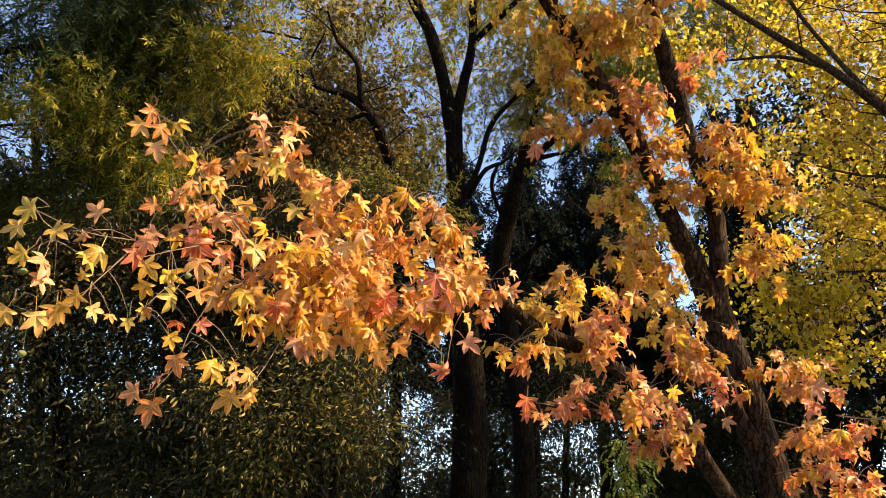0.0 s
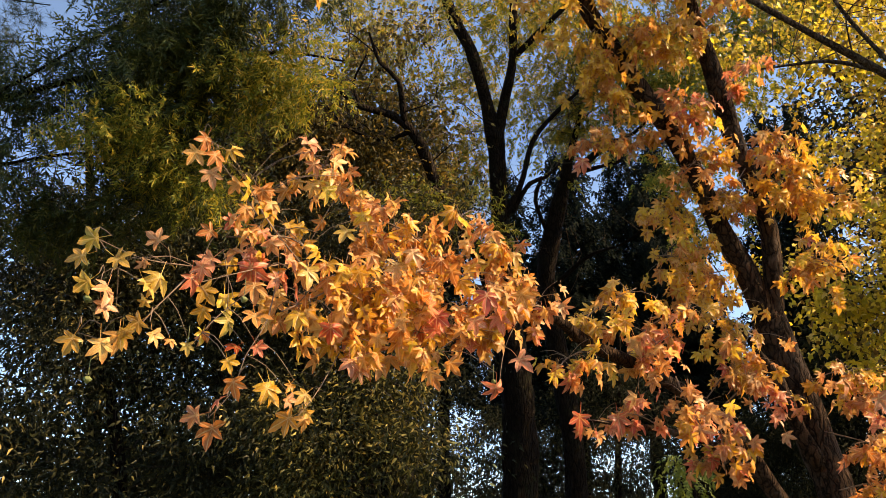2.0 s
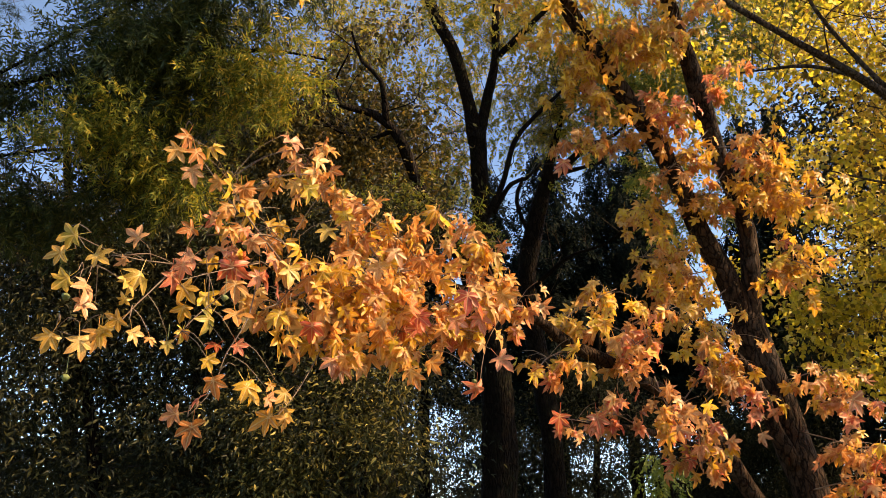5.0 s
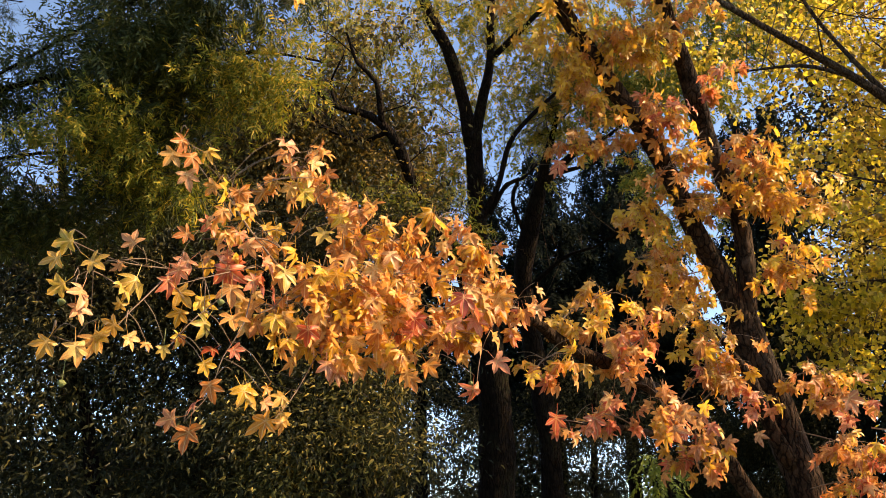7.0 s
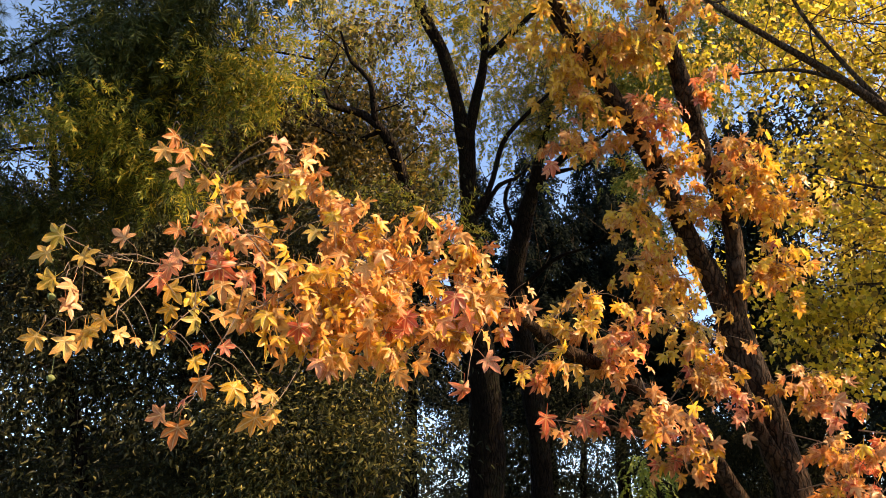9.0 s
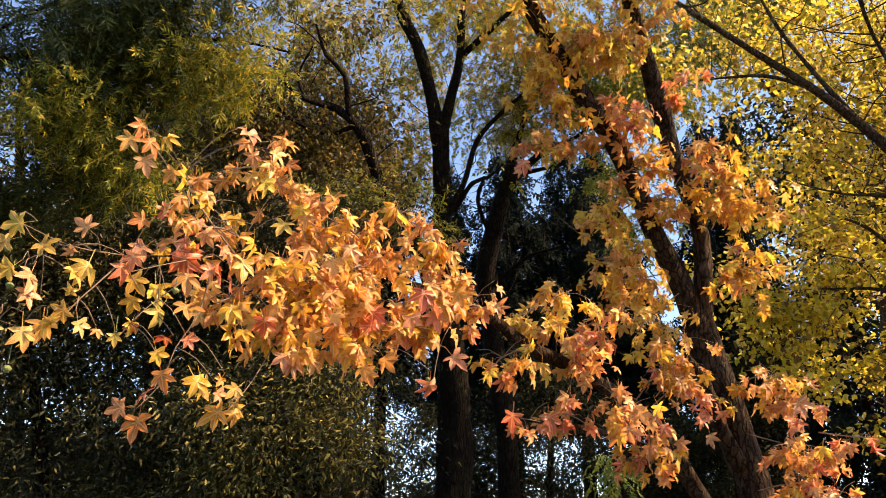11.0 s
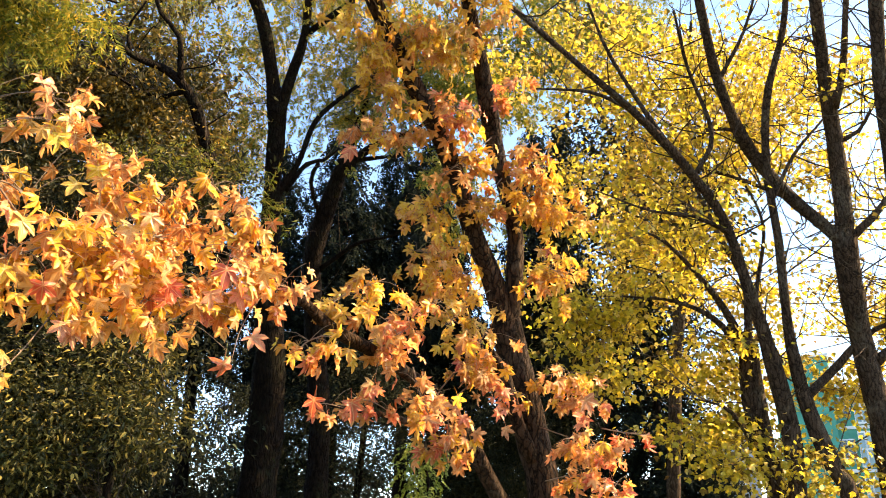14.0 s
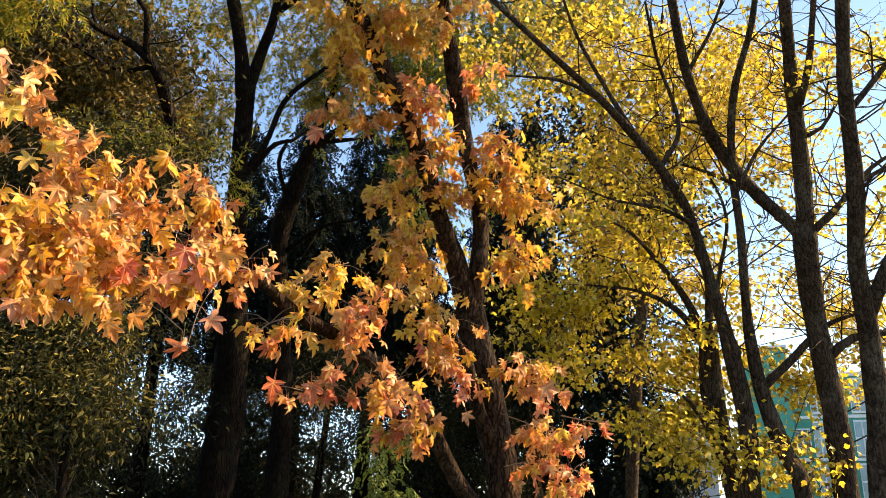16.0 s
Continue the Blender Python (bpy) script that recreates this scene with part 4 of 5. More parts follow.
evergreen("olive shrub with small leaves coloured as sunlit", [[(-1.21, 9.11, 1.96, 0.043), (-1.26, 9.05, 2.70, 0.032), (-1.37, 8.92, 3.37, 0.016)]], [],
          [(*(-1.24, 9.02, 2.94), 0.55, 0.5, 0.7, 44), (*(-1.90, 8.76, 3.15), 0.7, 0.5, 0.4, 22), (*(-1.53, 9.04, 2.39), 0.9, 0.5, 0.45, 46), (*(-2.08, 8.72, 2.42), 0.5, 0.4, 0.35, 18)], 87, SHRUB_LIT, 0.066, 64, 0.2, boughs=5)
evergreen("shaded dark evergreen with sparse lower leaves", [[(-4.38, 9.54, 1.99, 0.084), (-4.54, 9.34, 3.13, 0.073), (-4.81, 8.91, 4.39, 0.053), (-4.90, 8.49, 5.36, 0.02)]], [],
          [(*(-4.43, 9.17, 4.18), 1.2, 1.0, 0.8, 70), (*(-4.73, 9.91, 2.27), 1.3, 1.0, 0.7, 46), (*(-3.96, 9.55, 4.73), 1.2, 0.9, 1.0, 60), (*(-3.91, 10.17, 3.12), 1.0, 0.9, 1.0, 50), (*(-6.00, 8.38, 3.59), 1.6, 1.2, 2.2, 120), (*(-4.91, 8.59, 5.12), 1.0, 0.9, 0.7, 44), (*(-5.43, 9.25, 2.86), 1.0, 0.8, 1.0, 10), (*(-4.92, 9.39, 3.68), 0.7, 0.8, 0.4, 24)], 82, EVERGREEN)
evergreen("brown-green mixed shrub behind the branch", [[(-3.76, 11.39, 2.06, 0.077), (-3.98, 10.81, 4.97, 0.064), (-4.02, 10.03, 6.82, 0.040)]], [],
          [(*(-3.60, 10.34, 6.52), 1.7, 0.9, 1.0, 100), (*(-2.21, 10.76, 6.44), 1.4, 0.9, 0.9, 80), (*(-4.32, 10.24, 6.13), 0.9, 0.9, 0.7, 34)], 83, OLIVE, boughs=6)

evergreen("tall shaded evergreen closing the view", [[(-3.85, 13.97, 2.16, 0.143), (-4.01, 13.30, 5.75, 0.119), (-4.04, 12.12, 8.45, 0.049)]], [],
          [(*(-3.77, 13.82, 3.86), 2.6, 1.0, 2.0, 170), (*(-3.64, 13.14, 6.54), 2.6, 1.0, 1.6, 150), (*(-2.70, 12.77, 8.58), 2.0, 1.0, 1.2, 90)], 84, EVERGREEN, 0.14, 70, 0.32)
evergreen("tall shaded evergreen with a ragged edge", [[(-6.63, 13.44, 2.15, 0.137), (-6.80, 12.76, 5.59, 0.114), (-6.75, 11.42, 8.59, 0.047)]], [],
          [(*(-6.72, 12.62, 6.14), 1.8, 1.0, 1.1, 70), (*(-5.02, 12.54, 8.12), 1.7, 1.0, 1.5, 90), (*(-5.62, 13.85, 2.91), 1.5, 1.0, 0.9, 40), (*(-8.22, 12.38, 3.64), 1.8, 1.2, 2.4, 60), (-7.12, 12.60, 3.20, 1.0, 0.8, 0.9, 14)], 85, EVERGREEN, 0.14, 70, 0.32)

# ---- feathery canopy above ----
canopy = tree("feathery_canopy_tree", "green feathery-leaved tree with pendulous foliage in shaded and sunlit tones")
wood_can = limbs(canopy, [[(-5.21, 7.33, 1.90, 0.100), (-5.33, 6.92, 3.77, 0.088), (-5.3, 6.45, 5.25, 0.068), (-5.35, 6.11, 6.24, 0.047), (-5.2, 5.65, 7.12, 0.026)]], [
    [(-5.3, 6.58, 4.97, 0.022), (-4.49, 6.66, 5.19, 0.014), (-3.90, 6.72, 5.28, 0.013), (-3.19, 6.84, 5.28, 0.008)],
    [(-5.31, 6.35, 5.5, 0.03), (-3.97, 6.59, 6.07, 0.025), (-3.03, 6.78, 6.33, 0.020), (-2.08, 6.81, 6.42, 0.014), (-1.39, 6.83, 6.29, 0.009)],
    [(-5.3, 6.4, 5.4, 0.018), (-4.2, 6.35, 6.1, 0.014), (-3.2, 6.25, 6.65, 0.012), (-2.3, 6.25, 7.0, 0.010), (-1.47, 6.38, 7.17, 0.008)],
], BARK_SHADED, 9, 91)
# Shaded leaf tone for the canopy's core, sunlit tone for its outer clumps.
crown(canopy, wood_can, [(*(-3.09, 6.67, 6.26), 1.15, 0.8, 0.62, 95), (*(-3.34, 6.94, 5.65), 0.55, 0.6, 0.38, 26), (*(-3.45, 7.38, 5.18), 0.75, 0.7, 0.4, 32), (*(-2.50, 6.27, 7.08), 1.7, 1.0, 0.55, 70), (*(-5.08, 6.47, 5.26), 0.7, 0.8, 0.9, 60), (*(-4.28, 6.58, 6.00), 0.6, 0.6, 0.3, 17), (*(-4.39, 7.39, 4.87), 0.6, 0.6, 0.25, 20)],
      FEATHER_SHAPE, 0.25, FEATHER_SHADED, 17, 0.12, 46, TWIG_DARK, 0.45, 0.5)
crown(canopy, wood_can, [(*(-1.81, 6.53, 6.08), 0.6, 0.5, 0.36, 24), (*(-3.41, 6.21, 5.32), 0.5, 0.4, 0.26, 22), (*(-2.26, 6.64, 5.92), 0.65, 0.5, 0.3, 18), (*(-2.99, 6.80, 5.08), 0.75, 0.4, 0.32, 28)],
      FEATHER_SHAPE, 0.21, FEATHER_LIT, 11, 0.09, 47, TWIG_DARK, 0.45, 0.5, label="yellow-green feathery leaves coloured as sunlit")

# ---- pine at the side ----
def needle_tuft(count=26):
    """A tuft of long thin needles spreading from a shoot's end, of unit length."""
    rng = np.random.default_rng(12)
    v, f = [], []
    for _ in range(count):
        d = unit(rng.normal(size=3) + (0, 0.7, 0.1)) * rng.uniform(0.7, 1.0)
        side = unit(np.cross(d, rng.normal(size=3))) * 0.014
        k = len(v)
        v += [side, -side, d * 0.6 - side * 0.8, d, d * 0.6 + side * 0.8]
        f.append((k, k + 1, k + 2, k + 3, k + 4))
    return np.array(v, float), f


pine = tree("pine_tree", "pine tree with bluish-green needle tufts on thin branches")
wood_pine = limbs(pine, [[(-6.90, 8.00, 2.03, 0.13), (-8.03, 8.00, 6.66, 0.1), (-9.19, 8.00, 11.38, 0.05)]], [
    [(-8.36, 8.00, 7.83, 0.03), (-6.96, 7.80, 8.21, 0.017), (-5.26, 7.70, 7.87, 0.006)],
    [(-8.12, 8.00, 6.98, 0.03), (-6.78, 7.80, 7.44, 0.017), (-5.41, 7.70, 7.34, 0.006)],
    [(-7.94, 8.00, 6.34, 0.03), (-6.72, 7.80, 7.19, 0.017), (-5.66, 7.70, 7.15, 0.006)],
    [(-8.62, 8.00, 8.74, 0.03), (-7.10, 7.80, 8.84, 0.017), (-5.23, 7.70, 8.29, 0.006)],
], BARK_SHADED, 8, 95)
crown(pine, wood_pine[wood_pine[:, 3] < 0.035], [(-5.64, 7.75, 7.85, 0.3, 0.3, 0.12, 12), (-5.81, 7.75, 7.44, 0.3, 0.3, 0.14, 14), (-5.89, 7.75, 7.12, 0.25, 0.3, 0.12, 10)],
      needle_tuft(), 0.13, CONIFER_NEEDLE, 4, 0.09, 96, TWIG_DARK, 0.1, 0.5)

# ---- dark conifers ----
FROND = feather_leaf(6, 0.4, 0.095, 0.7, 5)


def conifer(label, foot, height, radius, seed, mat, bare=0.12, dense=1.0):
    t = tree("conifer_tree", label, "tree", "dark conifers")
    x, y = foot
    trunk = [(x, y, 0.75, 0.2), (x + 0.05, y, height * 0.4, 0.14), (x, y, height * 0.97, 0.02)]
    w = limbs(t, [trunk], [], BARK_SHADED, 6, seed)
    rng = np.random.default_rng(seed)
    s, tw = Soup(), Soup()
    z = height * bare
    while z < height * 0.98:
        k = (z / height - bare) / (1 - bare)
        r = radius * (1 - k) ** 0.75 * rng.uniform(0.75, 1.15) + 0.12
        for _ in range(int((4 + 10 * r) * dense)):
            a = rng.uniform(0, 6.283)
            d = np.array((math.cos(a), math.sin(a), -0.25))
            o = np.array((x, y, z + rng.uniform(-0.15, 0.15)))
            ln = r * rng.uniform(0.7, 1.1)
            if rng.uniform() < 0.5:
                tube(tw, [(*o, 0.018), (*(o + d * ln), 0.006)], 3, 1.0, 0.0, 1)
            n = int(4 + ln * 8)
            f = rng.uniform(0.25, 1.0, n)[:, None]
            pos = o + d * ln * f + rng.normal(size=(n, 3)) * 0.09
            tip = d * 0.8 + rng.normal(size=(n, 3)) * 0.6 + (0, 0, -0.55)
            lay(s, FROND, pos, tip, rng.normal(size=(n, 3)) * 0.4 + (0, 0, 1), rng.uniform(0.2, 0.4, n) * min(1.0, 0.3 + height * 0.1))
        z += 0.3
    part_mesh("bough_spread", tw.mesh("bough_spread", BARK_SHADED), t, "", "stuff")
    part_mesh("crown", s.mesh("crown", mat, False), t, "", "stuff")


def foot_of(p):
    return (p[0], p[1])


conifer("narrow blue-black conifer in shade", foot_of((-1.21, 19.46, 12.12)), 12.1, 1.1, 101, CONIFER_SHADED, 0.45, 0.9)
conifer("tall dark conifer with drooping sprays", foot_of((3.97, 20.20, 12.76)), 12.8, 2.5, 102, CONIFER_SHADED, 0.42, 0.9)
conifer("slim dark conifer behind the fork", foot_of((0.61, 21.38, 12.70)), 12.7, 0.9, 103, CONIFER_SHADED, 0.42, 1.0)
conifer("dark conifer among the bare branches", foot_of((1.98, 18.40, 11.57)), 11.6, 1.9, 104, CONIFER_SHADED, 0.42, 0.9)
conifer("tall conifer behind the yellow trees", foot_of((7.67, 20.08, 6.30)), 13.5, 1.4, 105, CONIFER_SHADED, 0.3, 0.9)
conifer("dark conifer with open lower branches", foot_of((5.39, 18.75, 5.99)), 6.0, 1.8, 106, CONIFER_SHADED, 0.15, 0.6)
conifer("dark conifer behind the leaning stems", foot_of((5.16, 21.82, 6.72)), 13.5, 1.9, 109, CONIFER_SHADED, 0.4)
conifer("tall narrow conifer with dark brown-green sprays", foot_of((7.71, 18.00, 12.40)), 12.40, 1.0, 110, CONIFER_SHADED, 0.3, 1.1)
conifer("low green conifer coloured as sunlit", foot_of((2.65, 11.39, 4.27)), 2.95, 0.8, 107, CONIFER_LIT, 0.1)
conifer("dark conifer beside the yellow tree", foot_of((8.06, 14.52, 5.36)), 6.6, 1.8, 108, CONIFER_SHADED, 0.15, 0.8)

evergreen("thin understorey tree with sparse leaves in a shaded tone", [[(2.46, 16.81, 2.26, 0.080), (2.59, 16.58, 4.29, 0.059), (2.69, 16.23, 5.89, 0.036)]], [],
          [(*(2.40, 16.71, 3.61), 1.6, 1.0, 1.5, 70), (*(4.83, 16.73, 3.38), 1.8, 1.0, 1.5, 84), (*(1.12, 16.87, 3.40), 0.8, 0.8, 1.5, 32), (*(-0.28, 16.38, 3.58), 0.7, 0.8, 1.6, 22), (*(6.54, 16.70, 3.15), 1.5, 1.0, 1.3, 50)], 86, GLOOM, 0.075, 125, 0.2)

# Last two lobes added to shade the tall trunk and darken the backdrop.
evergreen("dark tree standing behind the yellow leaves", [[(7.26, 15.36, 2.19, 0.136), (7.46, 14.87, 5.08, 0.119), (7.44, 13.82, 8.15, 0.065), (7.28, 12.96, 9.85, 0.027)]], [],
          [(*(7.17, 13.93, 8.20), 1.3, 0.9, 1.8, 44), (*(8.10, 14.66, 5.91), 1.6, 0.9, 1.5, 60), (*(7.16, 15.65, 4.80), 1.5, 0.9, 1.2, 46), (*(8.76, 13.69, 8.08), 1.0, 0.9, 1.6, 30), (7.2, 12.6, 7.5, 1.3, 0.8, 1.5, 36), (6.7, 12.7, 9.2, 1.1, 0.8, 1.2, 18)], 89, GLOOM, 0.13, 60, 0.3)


def thicket():
    """A low far belt of bushes that closes the view at eye height."""
    rng = np.random.default_rng(88)
    t = tree("far_thicket", "far low belt of bushes in shade-dark colour under the trees", "bushes")
    tagged(t, kind="stuff")
    s, tw = Soup(), Soup()
    for k in range(270):
        a = radians(rng.uniform(-36, 52))
        r = rng.uniform(22, 30)
        x, y = math.sin(a) * r, math.cos(a) * r
        top = rng.uniform(1.0, 5.0) if a < radians(35) else rng.uniform(0.6, 2.2)
        tube(tw, [(x, y, -0.1, 0.035), (x + rng.normal() * 0.15, y, top * 0.5, 0.025), (x + rng.normal() * 0.3, y, top, 0.008)], 4, 0.6, 0.0, k)
        n, m = int(210 * top), int(2.6 * top) + 2
        hub = np.stack([x + rng.normal(size=m) * 0.5, y + rng.normal(size=m) * 0.4, rng.uniform(0.08, 1.0, m) * top], -1)
        pos = hub[rng.integers(m, size=n)] + rng.normal(size=(n, 3)) * (0.24, 0.24, 0.17)
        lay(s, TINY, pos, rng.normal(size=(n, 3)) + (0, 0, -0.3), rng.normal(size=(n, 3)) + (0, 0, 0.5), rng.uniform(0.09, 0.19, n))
    part_mesh("stem_spray", tw.mesh("stem_spray", BARK_SHADED), t, "", "stuff")
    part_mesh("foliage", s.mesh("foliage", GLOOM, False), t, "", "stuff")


thicket()

# ---- yellow-leaved trees ----
arch = tree("arching_yellow_tree", "many-stemmed tree with arching limbs and yellow-green leaves", "tree", "yellow trees")
wood_arch = limbs(arch, [
    [(5.64, 7.31, 1.94, 0.091), (5.61, 7.26, 2.69, 0.093), (5.40, 7.14, 3.44, 0.079), (5.14, 7.01, 4.08, 0.061), (4.81, 6.83, 4.78, 0.052), (4.25, 6.58, 5.22, 0.047), (3.63, 6.35, 5.59, 0.040), (2.92, 6.11, 5.90, 0.030), (2.14, 5.88, 6.28, 0.024), (1.30, 5.59, 6.59, 0.013)],
    [(5.73, 7.74, 1.95, 0.111), (5.64, 7.77, 2.50, 0.120), (5.55, 7.73, 3.12, 0.122), (5.50, 7.64, 3.68, 0.097)],
    [(6.08, 7.09, 1.94, 0.093), (5.98, 7.15, 2.29, 0.089), (5.82, 7.20, 2.87, 0.079), (5.67, 7.14, 3.65, 0.055), (5.52, 6.91, 4.60, 0.047), (5.33, 6.69, 5.36, 0.043), (5.21, 6.38, 6.02, 0.040), (5.18, 5.92, 6.65, 0.033), (4.96, 5.39, 7.40, 0.023)],
], [
    [(5.49, 7.67, 3.59, 0.058), (5.23, 7.60, 4.01, 0.045), (4.89, 7.48, 4.31, 0.032), (4.41, 7.29, 4.60, 0.019), (4.03, 7.21, 4.72, 0.009)],
    [(5.49, 7.69, 3.49, 0.045), (5.11, 7.60, 3.87, 0.032), (4.62, 7.61, 4.06, 0.019), (4.03, 7.68, 4.09, 0.009)],
    [(5.51, 7.63, 3.68, 0.052), (5.50, 7.56, 4.33, 0.039), (5.29, 7.62, 4.89, 0.030), (5.04, 7.62, 5.51, 0.020)],
    [(5.61, 7.79, 2.44, 0.038), (5.26, 7.62, 2.77, 0.028), (5.03, 7.51, 2.90, 0.015), (4.67, 7.49, 2.97, 0.009)],
] + [
    [(4.20, 6.59, 5.28, 0.030), (3.77, 6.58, 5.93, 0.024), (3.40, 6.45, 6.40, 0.018), (3.14, 6.27, 6.78, 0.012)],
    [(4.42, 6.65, 5.14, 0.030), (4.60, 6.54, 5.59, 0.024), (4.31, 6.41, 6.29, 0.018), (4.07, 6.18, 6.79, 0.012)],
    [(3.57, 6.35, 5.64, 0.023), (3.25, 6.59, 5.92, 0.018), (2.76, 6.94, 6.09, 0.009)],
] + [
    [(4.88, 6.85, 4.63, 0.027), (4.38, 6.75, 4.73, 0.018), (3.93, 6.77, 4.74, 0.012), (3.30, 6.77, 4.91, 0.006)],
    [(5.80, 7.19, 2.99, 0.055), (6.21, 7.18, 3.32, 0.044), (6.65, 7.09, 3.72, 0.029), (7.11, 6.88, 3.90, 0.016)],
    [(5.42, 6.80, 5.02, 0.025), (5.64, 6.63, 5.52, 0.019), (5.93, 6.44, 5.90, 0.009)],
    [(5.55, 7.18, 3.34, 0.030), (5.56, 7.48, 4.05, 0.026), (5.72, 7.39, 5.00, 0.020), (5.44, 7.38, 5.69, 0.010)],
], BARK_GREY, 9, 111)
fork_tree = tree("forked_yellow_tree", "forked grey-brown tree with thinning yellow leaves", "tree", "yellow trees")
wood_fork = limbs(fork_tree, [[(6.72, 7.19, 1.96, 0.126), (6.68, 7.16, 2.67, 0.129), (6.55, 7.10, 3.52, 0.122), (6.35, 6.91, 4.23, 0.116), (6.27, 6.80, 4.69, 0.132)]], [
    [(6.30, 6.81, 4.59, 0.082), (6.02, 6.81, 4.83, 0.066), (5.64, 6.83, 5.16, 0.066), (5.13, 6.70, 5.61, 0.069), (4.67, 6.41, 6.14, 0.055), (4.26, 6.00, 6.85, 0.047), (3.92, 5.60, 7.51, 0.029)],
    [(6.29, 6.82, 4.60, 0.098), (6.26, 6.72, 5.16, 0.092), (6.17, 6.58, 5.79, 0.086), (6.04, 6.43, 6.41, 0.077), (5.74, 6.04, 7.22, 0.060), (5.42, 5.61, 7.93, 0.031)],
    [(6.12, 6.44, 6.07, 0.045), (6.14, 6.23, 6.54, 0.038), (5.99, 5.86, 7.15, 0.028), (5.84, 5.46, 7.69, 0.015)],
] + [
    [(6.33, 6.75, 4.68, 0.047), (6.61, 6.63, 4.97, 0.038), (6.93, 6.38, 5.40, 0.025), (7.30, 6.15, 5.63, 0.013)],
    [(6.19, 6.61, 5.74, 0.026), (6.47, 6.54, 5.89, 0.023), (6.67, 6.38, 6.28, 0.013)],
    [(6.64, 7.06, 3.39, 0.059), (6.93, 7.00, 3.59, 0.044), (7.34, 6.86, 3.66, 0.032)],
    [(5.06, 6.68, 5.73, 0.025), (4.89, 6.85, 5.86, 0.019), (4.55, 7.26, 5.79, 0.010), (4.23, 7.46, 5.98, 0.007)],
    [(5.72, 6.81, 5.06, 0.025), (5.41, 7.25, 5.48, 0.020), (5.11, 7.59, 5.73, 0.010)],
    [(4.67, 6.37, 6.19, 0.024), (4.87, 6.16, 6.66, 0.018), (4.92, 5.83, 7.17, 0.009)],
], BARK_GREY, 10, 131)
right_tree = tree("upright_yellow_tree", "upright grey-brown tree with branches rising steeply", "tree", "yellow trees")
wood_right = limbs(right_tree, [[(6.12, 6.11, 1.91, 0.104), (6.13, 6.02, 2.63, 0.103), (6.00, 5.85, 3.34, 0.098), (5.81, 5.68, 3.94, 0.080), (5.63, 5.37, 4.65, 0.074), (5.34, 5.04, 5.37, 0.064), (5.10, 4.67, 6.10, 0.058), (4.77, 4.21, 6.85, 0.034), (4.40, 3.68, 7.53, 0.009)]], [
    [(5.42, 5.10, 5.18, 0.031), (5.63, 5.00, 5.46, 0.026), (5.86, 4.76, 5.84, 0.018), (6.05, 4.46, 6.29, 0.010)],
    [(5.64, 5.40, 4.58, 0.024), (5.92, 5.31, 4.77, 0.019), (6.33, 5.10, 4.87, 0.011)],
    [(5.99, 5.81, 3.49, 0.072), (6.06, 5.57, 3.93, 0.061), (6.24, 5.31, 4.42, 0.050), (6.30, 4.86, 5.27, 0.036), (6.11, 4.26, 6.40, 0.015)],
    [(5.76, 5.73, 3.95, 0.016), (5.72, 5.41, 4.40, 0.010), (5.64, 5.16, 4.73, 0.008)],
], BARK_GREY, 11, 151)

shoots(arch, wood_arch, 70, 1.1, 161, BARK_GREY)
shoots(fork_tree, wood_fork, 80, 1.1, 162, BARK_GREY)
shoots(right_tree, wood_right, 70, 1.0, 163, BARK_GREY)
shoots(tall, wood_tall, 24, 0.9, 164, BARK_SHADED)
shoots(second, wood_second, 26, 0.9, 165, BARK_GREY)
shoots(limbtree, wood_limb, 20, 0.8, 166, BARK_SHADED)


def lobed_leaf():
    """A broad three-pointed leaf of unit length, folded along its rib."""
    v = [(0, 0, 0), (0, 0.45, -0.05), (0, 1.1, -0.22)]
    for s in (-1, 1):
        v += [(s * 0.3, 0.08, 0.05), (s * 0.56, 0.52, 0.0), (s * 0.3, 0.58, 0.06), (s * 0.2, 0.86, -0.04)]
    f = [(0, 1, 4, 3), (1, 5, 4), (1, 2, 6, 5), (1, 0, 7, 8), (1, 8, 9), (1, 9, 10, 2)]
    return np.array(v, float), f


ROUND = lobed_leaf()
pool = []
crown(arch, wood_arch, [(*(4.06, 8.04, 4.02), 0.85, 0.8, 0.5, 30), (*(4.61, 8.06, 4.52), 1.1, 0.9, 0.9, 30), (*(4.25, 7.54, 5.58), 1.1, 0.9, 1.0, 38), (*(5.17, 8.23, 3.64), 0.7, 0.8, 0.35, 20), (*(5.28, 8.12, 2.58), 0.55, 0.6, 0.4, 32), (*(3.58, 7.25, 6.64), 1.0, 0.9, 0.9, 26), (*(5.94, 7.69, 2.26), 0.55, 0.6, 0.3, 18), (*(5.59, 8.37, 4.72), 0.8, 0.8, 1.0, 14), (*(6.15, 8.72, 3.52), 0.5, 0.5, 0.55, 20), (*(6.92, 7.79, 3.21), 0.35, 0.4, 0.3, 10), (*(5.88, 7.97, 3.24), 0.3, 0.4, 0.5, 8), (*(3.78, 10.49, 6.04), 0.9, 0.8, 1.0, 8), (*(3.34, 9.72, 7.80), 1.1, 0.8, 0.9, 16)],
      ROUND, 0.063, YELLOW, 35, 0.18, 141, TWIG_DARK, 0.45, 0.75, singles=pool, flat=0.35, boughs=3)

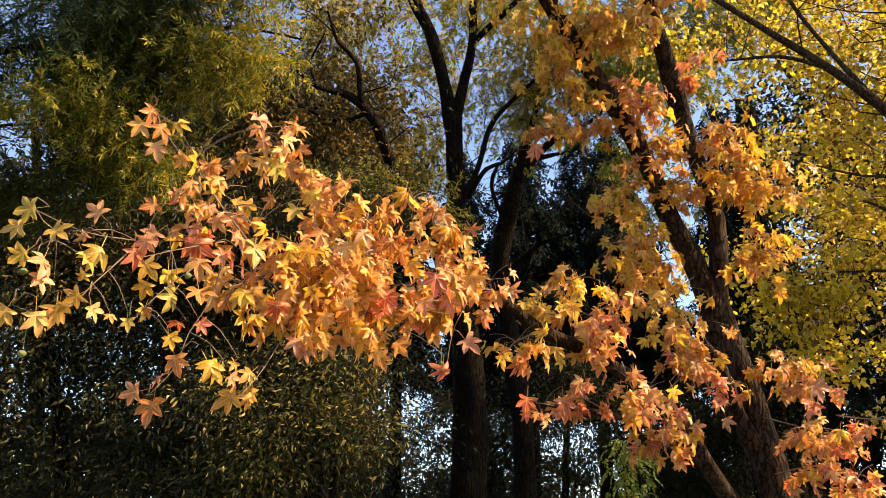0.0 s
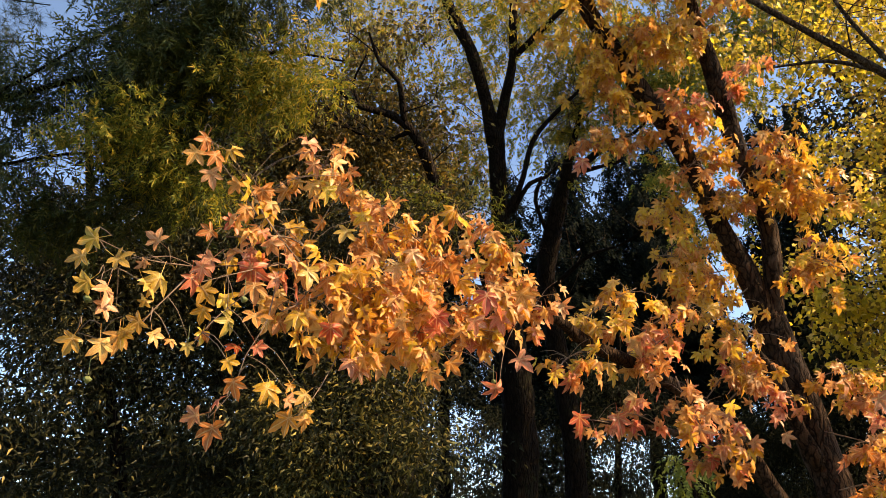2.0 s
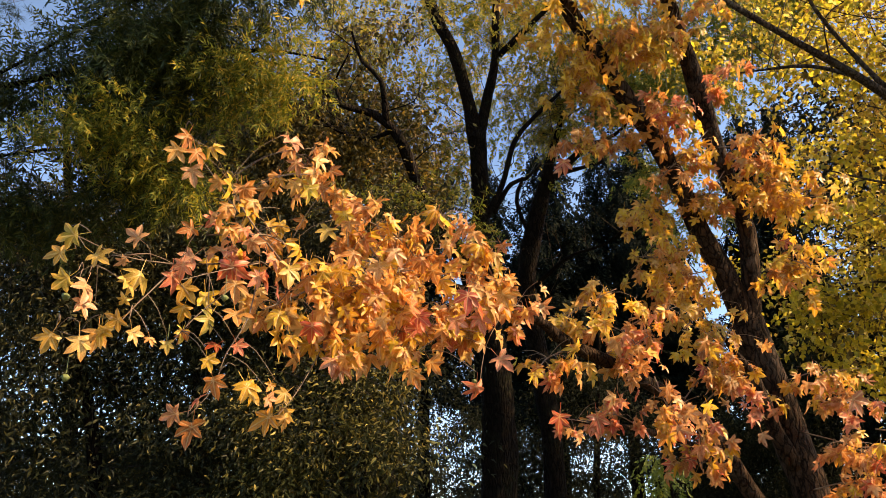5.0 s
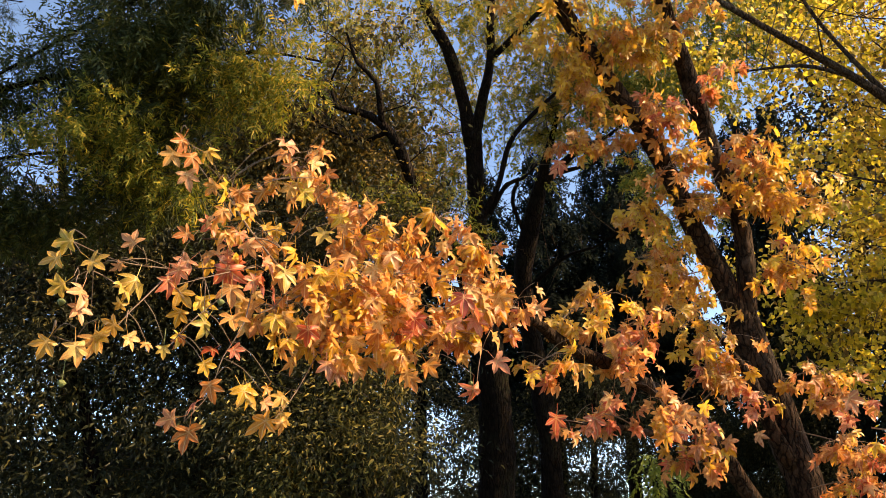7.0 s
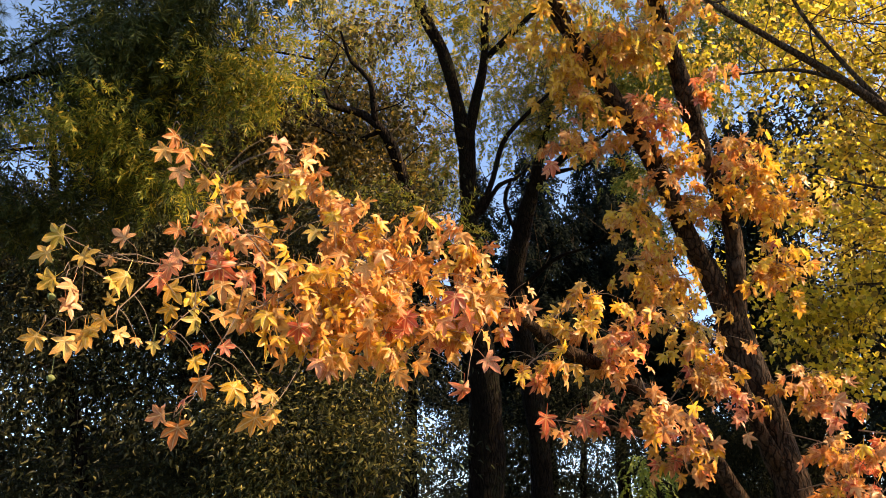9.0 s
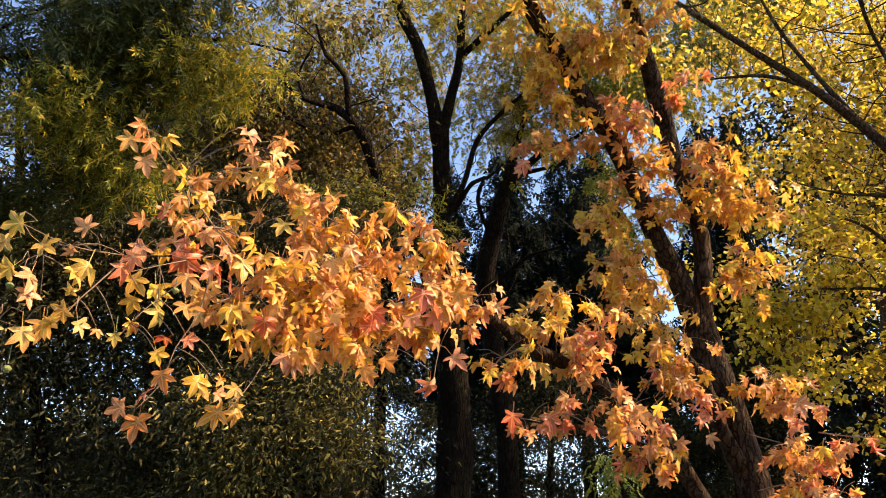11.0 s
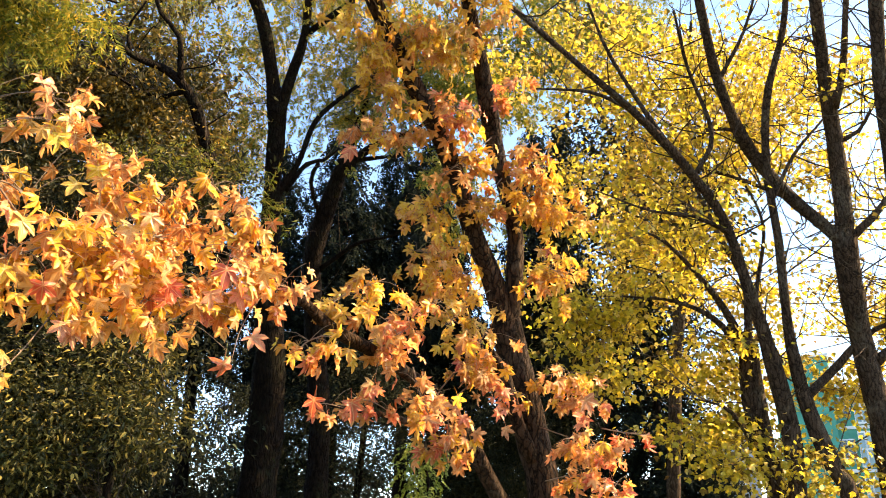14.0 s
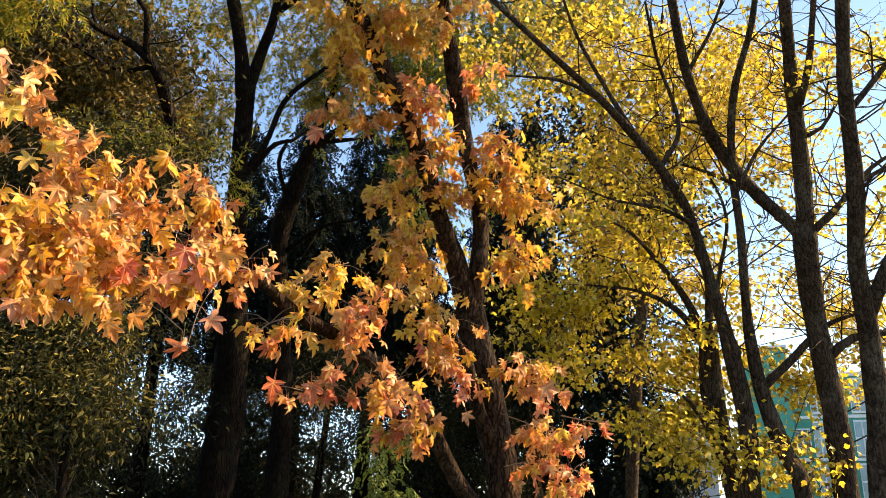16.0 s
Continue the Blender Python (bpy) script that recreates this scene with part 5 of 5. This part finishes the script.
crown(arch, wood_arch, [(5.40, 8.00, 3.39, 0.5, 0.5, 0.3, 14), (4.92, 7.60, 2.43, 0.5, 0.5, 0.4, 13), (6.77, 7.90, 3.13, 0.45, 0.4, 0.4, 8), (5.45, 7.00, 2.41, 0.3, 0.3, 0.3, 6), (6.37, 7.40, 2.18, 0.4, 0.4, 0.25, 8), (7.84, 8.00, 3.56, 0.4, 0.4, 0.3, 8), (3.88, 8.20, 3.81, 0.6, 0.5, 0.3, 18), (3.88, 8.00, 3.34, 0.5, 0.5, 0.25, 14)],
      ROUND, 0.06, YELLOW, 34, 0.17, 145, TWIG_DARK, 0.45, 0.75, singles=pool, flat=0.8)



def yellow_leaves(parent, rows, keep):
    """The nearest leaves of a crown as objects, the rest as one mesh."""
    pos, tip, nrm, size = (np.concatenate([r[i] for r in rows]) for i in range(4))
    order = np.argsort(pos[:, 1])
    a, b = order[:keep], order[keep:]
    single_leaves(parent, ROUND, [YELLOW_ONE], pos[a], tip[a], nrm[a], size[a])
    s = Soup()
    lay(s, ROUND, pos[b], tip[b], nrm[b], size[b])
    part_mesh("crown", s.mesh("crown", YELLOW, False), parent, "", "stuff")


yellow_leaves(arch, pool, 280)
crown(fork_tree, wood_fork, [(*(5.01, 7.49, 7.07), 1.2, 1.0, 1.1, 56), (*(5.83, 7.53, 6.12), 1.0, 0.9, 1.2, 48), (*(6.52, 7.73, 5.23), 0.9, 0.9, 0.9, 20), (*(6.06, 6.87, 7.22), 1.2, 1.0, 1.0, 34), (*(6.52, 8.30, 4.50), 0.8, 0.8, 0.5, 14), (*(7.44, 8.50, 4.44), 0.9, 0.8, 0.5, 24), (*(5.12, 6.23, 8.39), 1.6, 1.2, 0.9, 12), (*(7.43, 7.26, 5.93), 0.8, 0.8, 1.0, 20), (*(7.35, 7.76, 4.43), 0.8, 0.8, 0.6, 16), (*(7.90, 7.17, 5.19), 0.7, 0.8, 0.8, 20), (*(8.08, 8.00, 3.67), 0.5, 0.5, 0.5, 14), (*(8.28, 7.64, 4.19), 0.5, 0.5, 0.6, 14)],
      ROUND, 0.054, YELLOW, 39, 0.15, 142, TWIG_DARK, 0.6, 0.4, flat=0.5, boughs=4)
crown(right_tree, wood_right, [(*(6.54, 5.57, 6.22), 0.9, 0.8, 1.0, 16), (*(7.79, 5.66, 5.95), 0.7, 0.7, 1.0, 10), (*(5.50, 4.63, 7.58), 1.2, 1.0, 0.8, 12), (*(6.93, 6.45, 4.68), 0.5, 0.6, 0.4, 12)],
      ROUND, 0.06, YELLOW, 26, 0.17, 143, TWIG_DARK, 0.6, 0.4, boughs=4)

behind = tree("far_yellow_tree", "yellow-brown tree standing behind the arching limbs", "tree", "yellow trees")
wood_behind = limbs(behind, [[(6.48, 11.30, 2.06, 0.103), (6.55, 11.00, 4.03, 0.098), (6.54, 10.38, 6.00, 0.072), (6.32, 9.59, 7.77, 0.044), (6.10, 8.90, 8.92, 0.022)]], [
    [(6.56, 10.57, 5.49, 0.054), (5.82, 10.43, 6.80, 0.036), (5.15, 10.19, 7.88, 0.023), (4.70, 9.99, 8.50, 0.013)],
    [(6.54, 10.38, 6.00, 0.054), (7.15, 9.75, 6.99, 0.036), (7.62, 9.09, 7.93, 0.022), (7.81, 8.54, 8.64, 0.013)],
], BARK_GREY, 8, 171)
crown(behind, wood_behind, [(*(5.36, 9.75, 8.38), 1.4, 0.8, 1.2, 42), (*(6.67, 9.69, 7.68), 1.4, 0.8, 1.4, 58), (*(7.80, 9.18, 8.01), 1.2, 0.8, 1.2, 42), (*(6.39, 10.47, 6.01), 1.4, 0.8, 1.1, 44), (*(5.42, 10.63, 6.82), 1.0, 0.8, 0.9, 22)],
      ROUND, 0.056, YELLOW_BROWN, 62, 0.18, 144, TWIG_DARK, 0.6, 0.4, boughs=3)
shoots(behind, wood_behind, 70, 1.0, 167, BARK_GREY)

# ---- building beyond the trees ----
TEAL = plain("teal_render", (0.06, 0.27, 0.2), 0.75, 0, 0.2, 1.5)
CONCRETE = plain("pale_concrete", (0.66, 0.68, 0.69), 0.8, 0, 0.15, 0.8)
GLASS = plain("window_glass", (0.2, 0.29, 0.31), 0.15, 0, 0.3, 0.4)
GREYWALL = plain("grey_render", (0.36, 0.37, 0.38), 0.85, 0, 0.12, 1.2)
DARKPANE = plain("dark_window_glass", (0.04, 0.05, 0.06), 0.06)
FRAMEWHITE = plain("white_window_frame", (0.62, 0.65, 0.65), 0.5, 0, 0.08)


def box(size, at, bevel=0.0):
    bm = bmesh.new()
    bmesh.ops.create_cube(bm, size=1, matrix=Matrix.Translation(at) @ Matrix.Diagonal((*size, 1)))
    if bevel:
        bmesh.ops.bevel(bm, geom=bm.edges[:], offset=bevel, segments=1, affect="EDGES")
    return bm


def building():
    """A teal block with a taller stair tower, pale floor bands and white-framed glazed bays."""
    b = tree("apartment_building", "distant teal block with pale floor bands and white-framed windows", "building")
    c = Vector((40.52, 46.50, 8.36))
    b.matrix_basis = Matrix.Translation((c.x, c.y, 0)) @ Matrix.Rotation(math.atan2(-c.x, c.y), 4, "Z")
    storeys, h = 4, 2.85
    top = storeys * h
    part("wall", box((12.4, 9, top), (1.4, 4.5, top / 2)), TEAL, b)
    part("roof", box((12.8, 9.3, 0.3), (1.4, 4.5, top + 0.15), 0.05), CONCRETE, b)
    tower = part("stair_tower", box((2.9, 3.2, 13.6), (-2.5, 1.1, 6.8), 0.03), TEAL, b, "teal stair tower rising above the roof")
    part("coping", box((3.1, 3.4, 0.2), (-2.5, 1.1, 13.7), 0.03), CONCRETE, tower)
    for k in range(storeys):
        z = k * h
        part("floor_band", box((12.5, 0.16, 0.22), (1.4, -0.06, z + 0.12), 0.02), CONCRETE, b, "pale floor band")
        for x, wide in ((0.75, 1.3), (3.4, 1.5), (6.0, 1.5)):
            bay = part("window", box((wide, 0.3, 2.4), (x, -0.1, z + 1.5), 0.02), FRAMEWHITE, b, "white-framed glazed bay")
            for i in range(3):
                for j in range(2):
                    part("pane", box((wide / 3 - 0.1, 0.06, 1.0), (x + (i - 1) * wide / 3, -0.25, z + 0.95 + j * 1.12)), GLASS, bay)
        win = part("window", box((1.0, 0.14, 1.35), (-0.6, -0.04, z + 1.55), 0.01), FRAMEWHITE, b)
        for q in (-1, 1):
            part("pane", box((0.4, 0.06, 1.15), (-0.6 + q * 0.23, -0.1, z + 1.55)), DARKPANE, win)


building()


def grey_house():
    b = tree("grey_house", "low grey rendered house seen between the trunks", "building")
    c = Vector((25.82, 40.34, 5.16))
    b.matrix_basis = Matrix.Translation((c.x, c.y, 0)) @ Matrix.Rotation(math.atan2(-c.x, c.y), 4, "Z")
    part("wall", box((4.2, 6, 6.8), (0, 3, 3.4)), GREYWALL, b)
    part("roof", box((4.6, 6.4, 0.3), (0, 3, 6.95), 0.04), CONCRETE, b)
    for x, z in itertools.product((-1.2, 0.9), (1.7, 4.9)):
        win = part("window", box((0.9, 0.1, 1.3), (x, -0.03, z), 0.01), FRAMEWHITE, b)
        part("pane", box((0.74, 0.05, 1.14), (x, -0.08, z)), DARKPANE, win)


grey_house()

CABLE = plain("black_cable", (0.015, 0.015, 0.016), 0.5)


def cable(a, b, sag, label):
    t = tagged(new("overhead_cable"), label, "cable", "overhead cables")
    k = Soup()
    n = 24
    tube(k, [(*(np.array(a) + (np.array(b) - a) * i / n - (0, 0, sag * 4 * (i / n) * (1 - i / n))), 0.014) for i in range(n + 1)], 6, 0.6, 0.0, 2)
    part_mesh("wire", k.mesh("wire", CABLE), t)


cable((3.92, 15.37, -0.48), (11.67, 9.05, 4.56), 0.15, "black overhead cable slung between the trunks")
cable((5.90, 14.84, 0.38), (11.69, 9.22, 3.89), 0.12, "second black overhead cable below the first")


# ---- seed balls on the sweetgum ----
BALL = plain("green_seed_ball", (0.1, 0.12, 0.03), 0.7, 0, 0.3, 60)


def seed_balls():
    rng = np.random.default_rng(77)
    bm = bmesh.new()
    bmesh.ops.create_icosphere(bm, subdivisions=2, radius=0.0095)
    for v in bm.verts:
        v.co *= 1 + (0.28 if rng.uniform() < 0.3 else 0.0)
    bmesh.ops.create_cone(bm, segments=4, radius1=0.0012, radius2=0.0012, depth=0.06, matrix=Matrix.Translation((0, 0, 0.042)))
    me = bpy.data.meshes.new("seed_ball")
    bm.to_mesh(me)
    bm.free()
    me.materials.append(BALL)
    for k in (3, 4, 5, 14, 15, 16, 17, 21):
        p = np.array(SPRAYS[k][0][-2]) * 0.5 + np.array(SPRAYS[k][0][-1]) * 0.5 + rng.normal(size=3) * 0.05
        part_mesh("seed_ball", me, gum).location = p - np.array((0, 0, 0.06))


seed_balls()
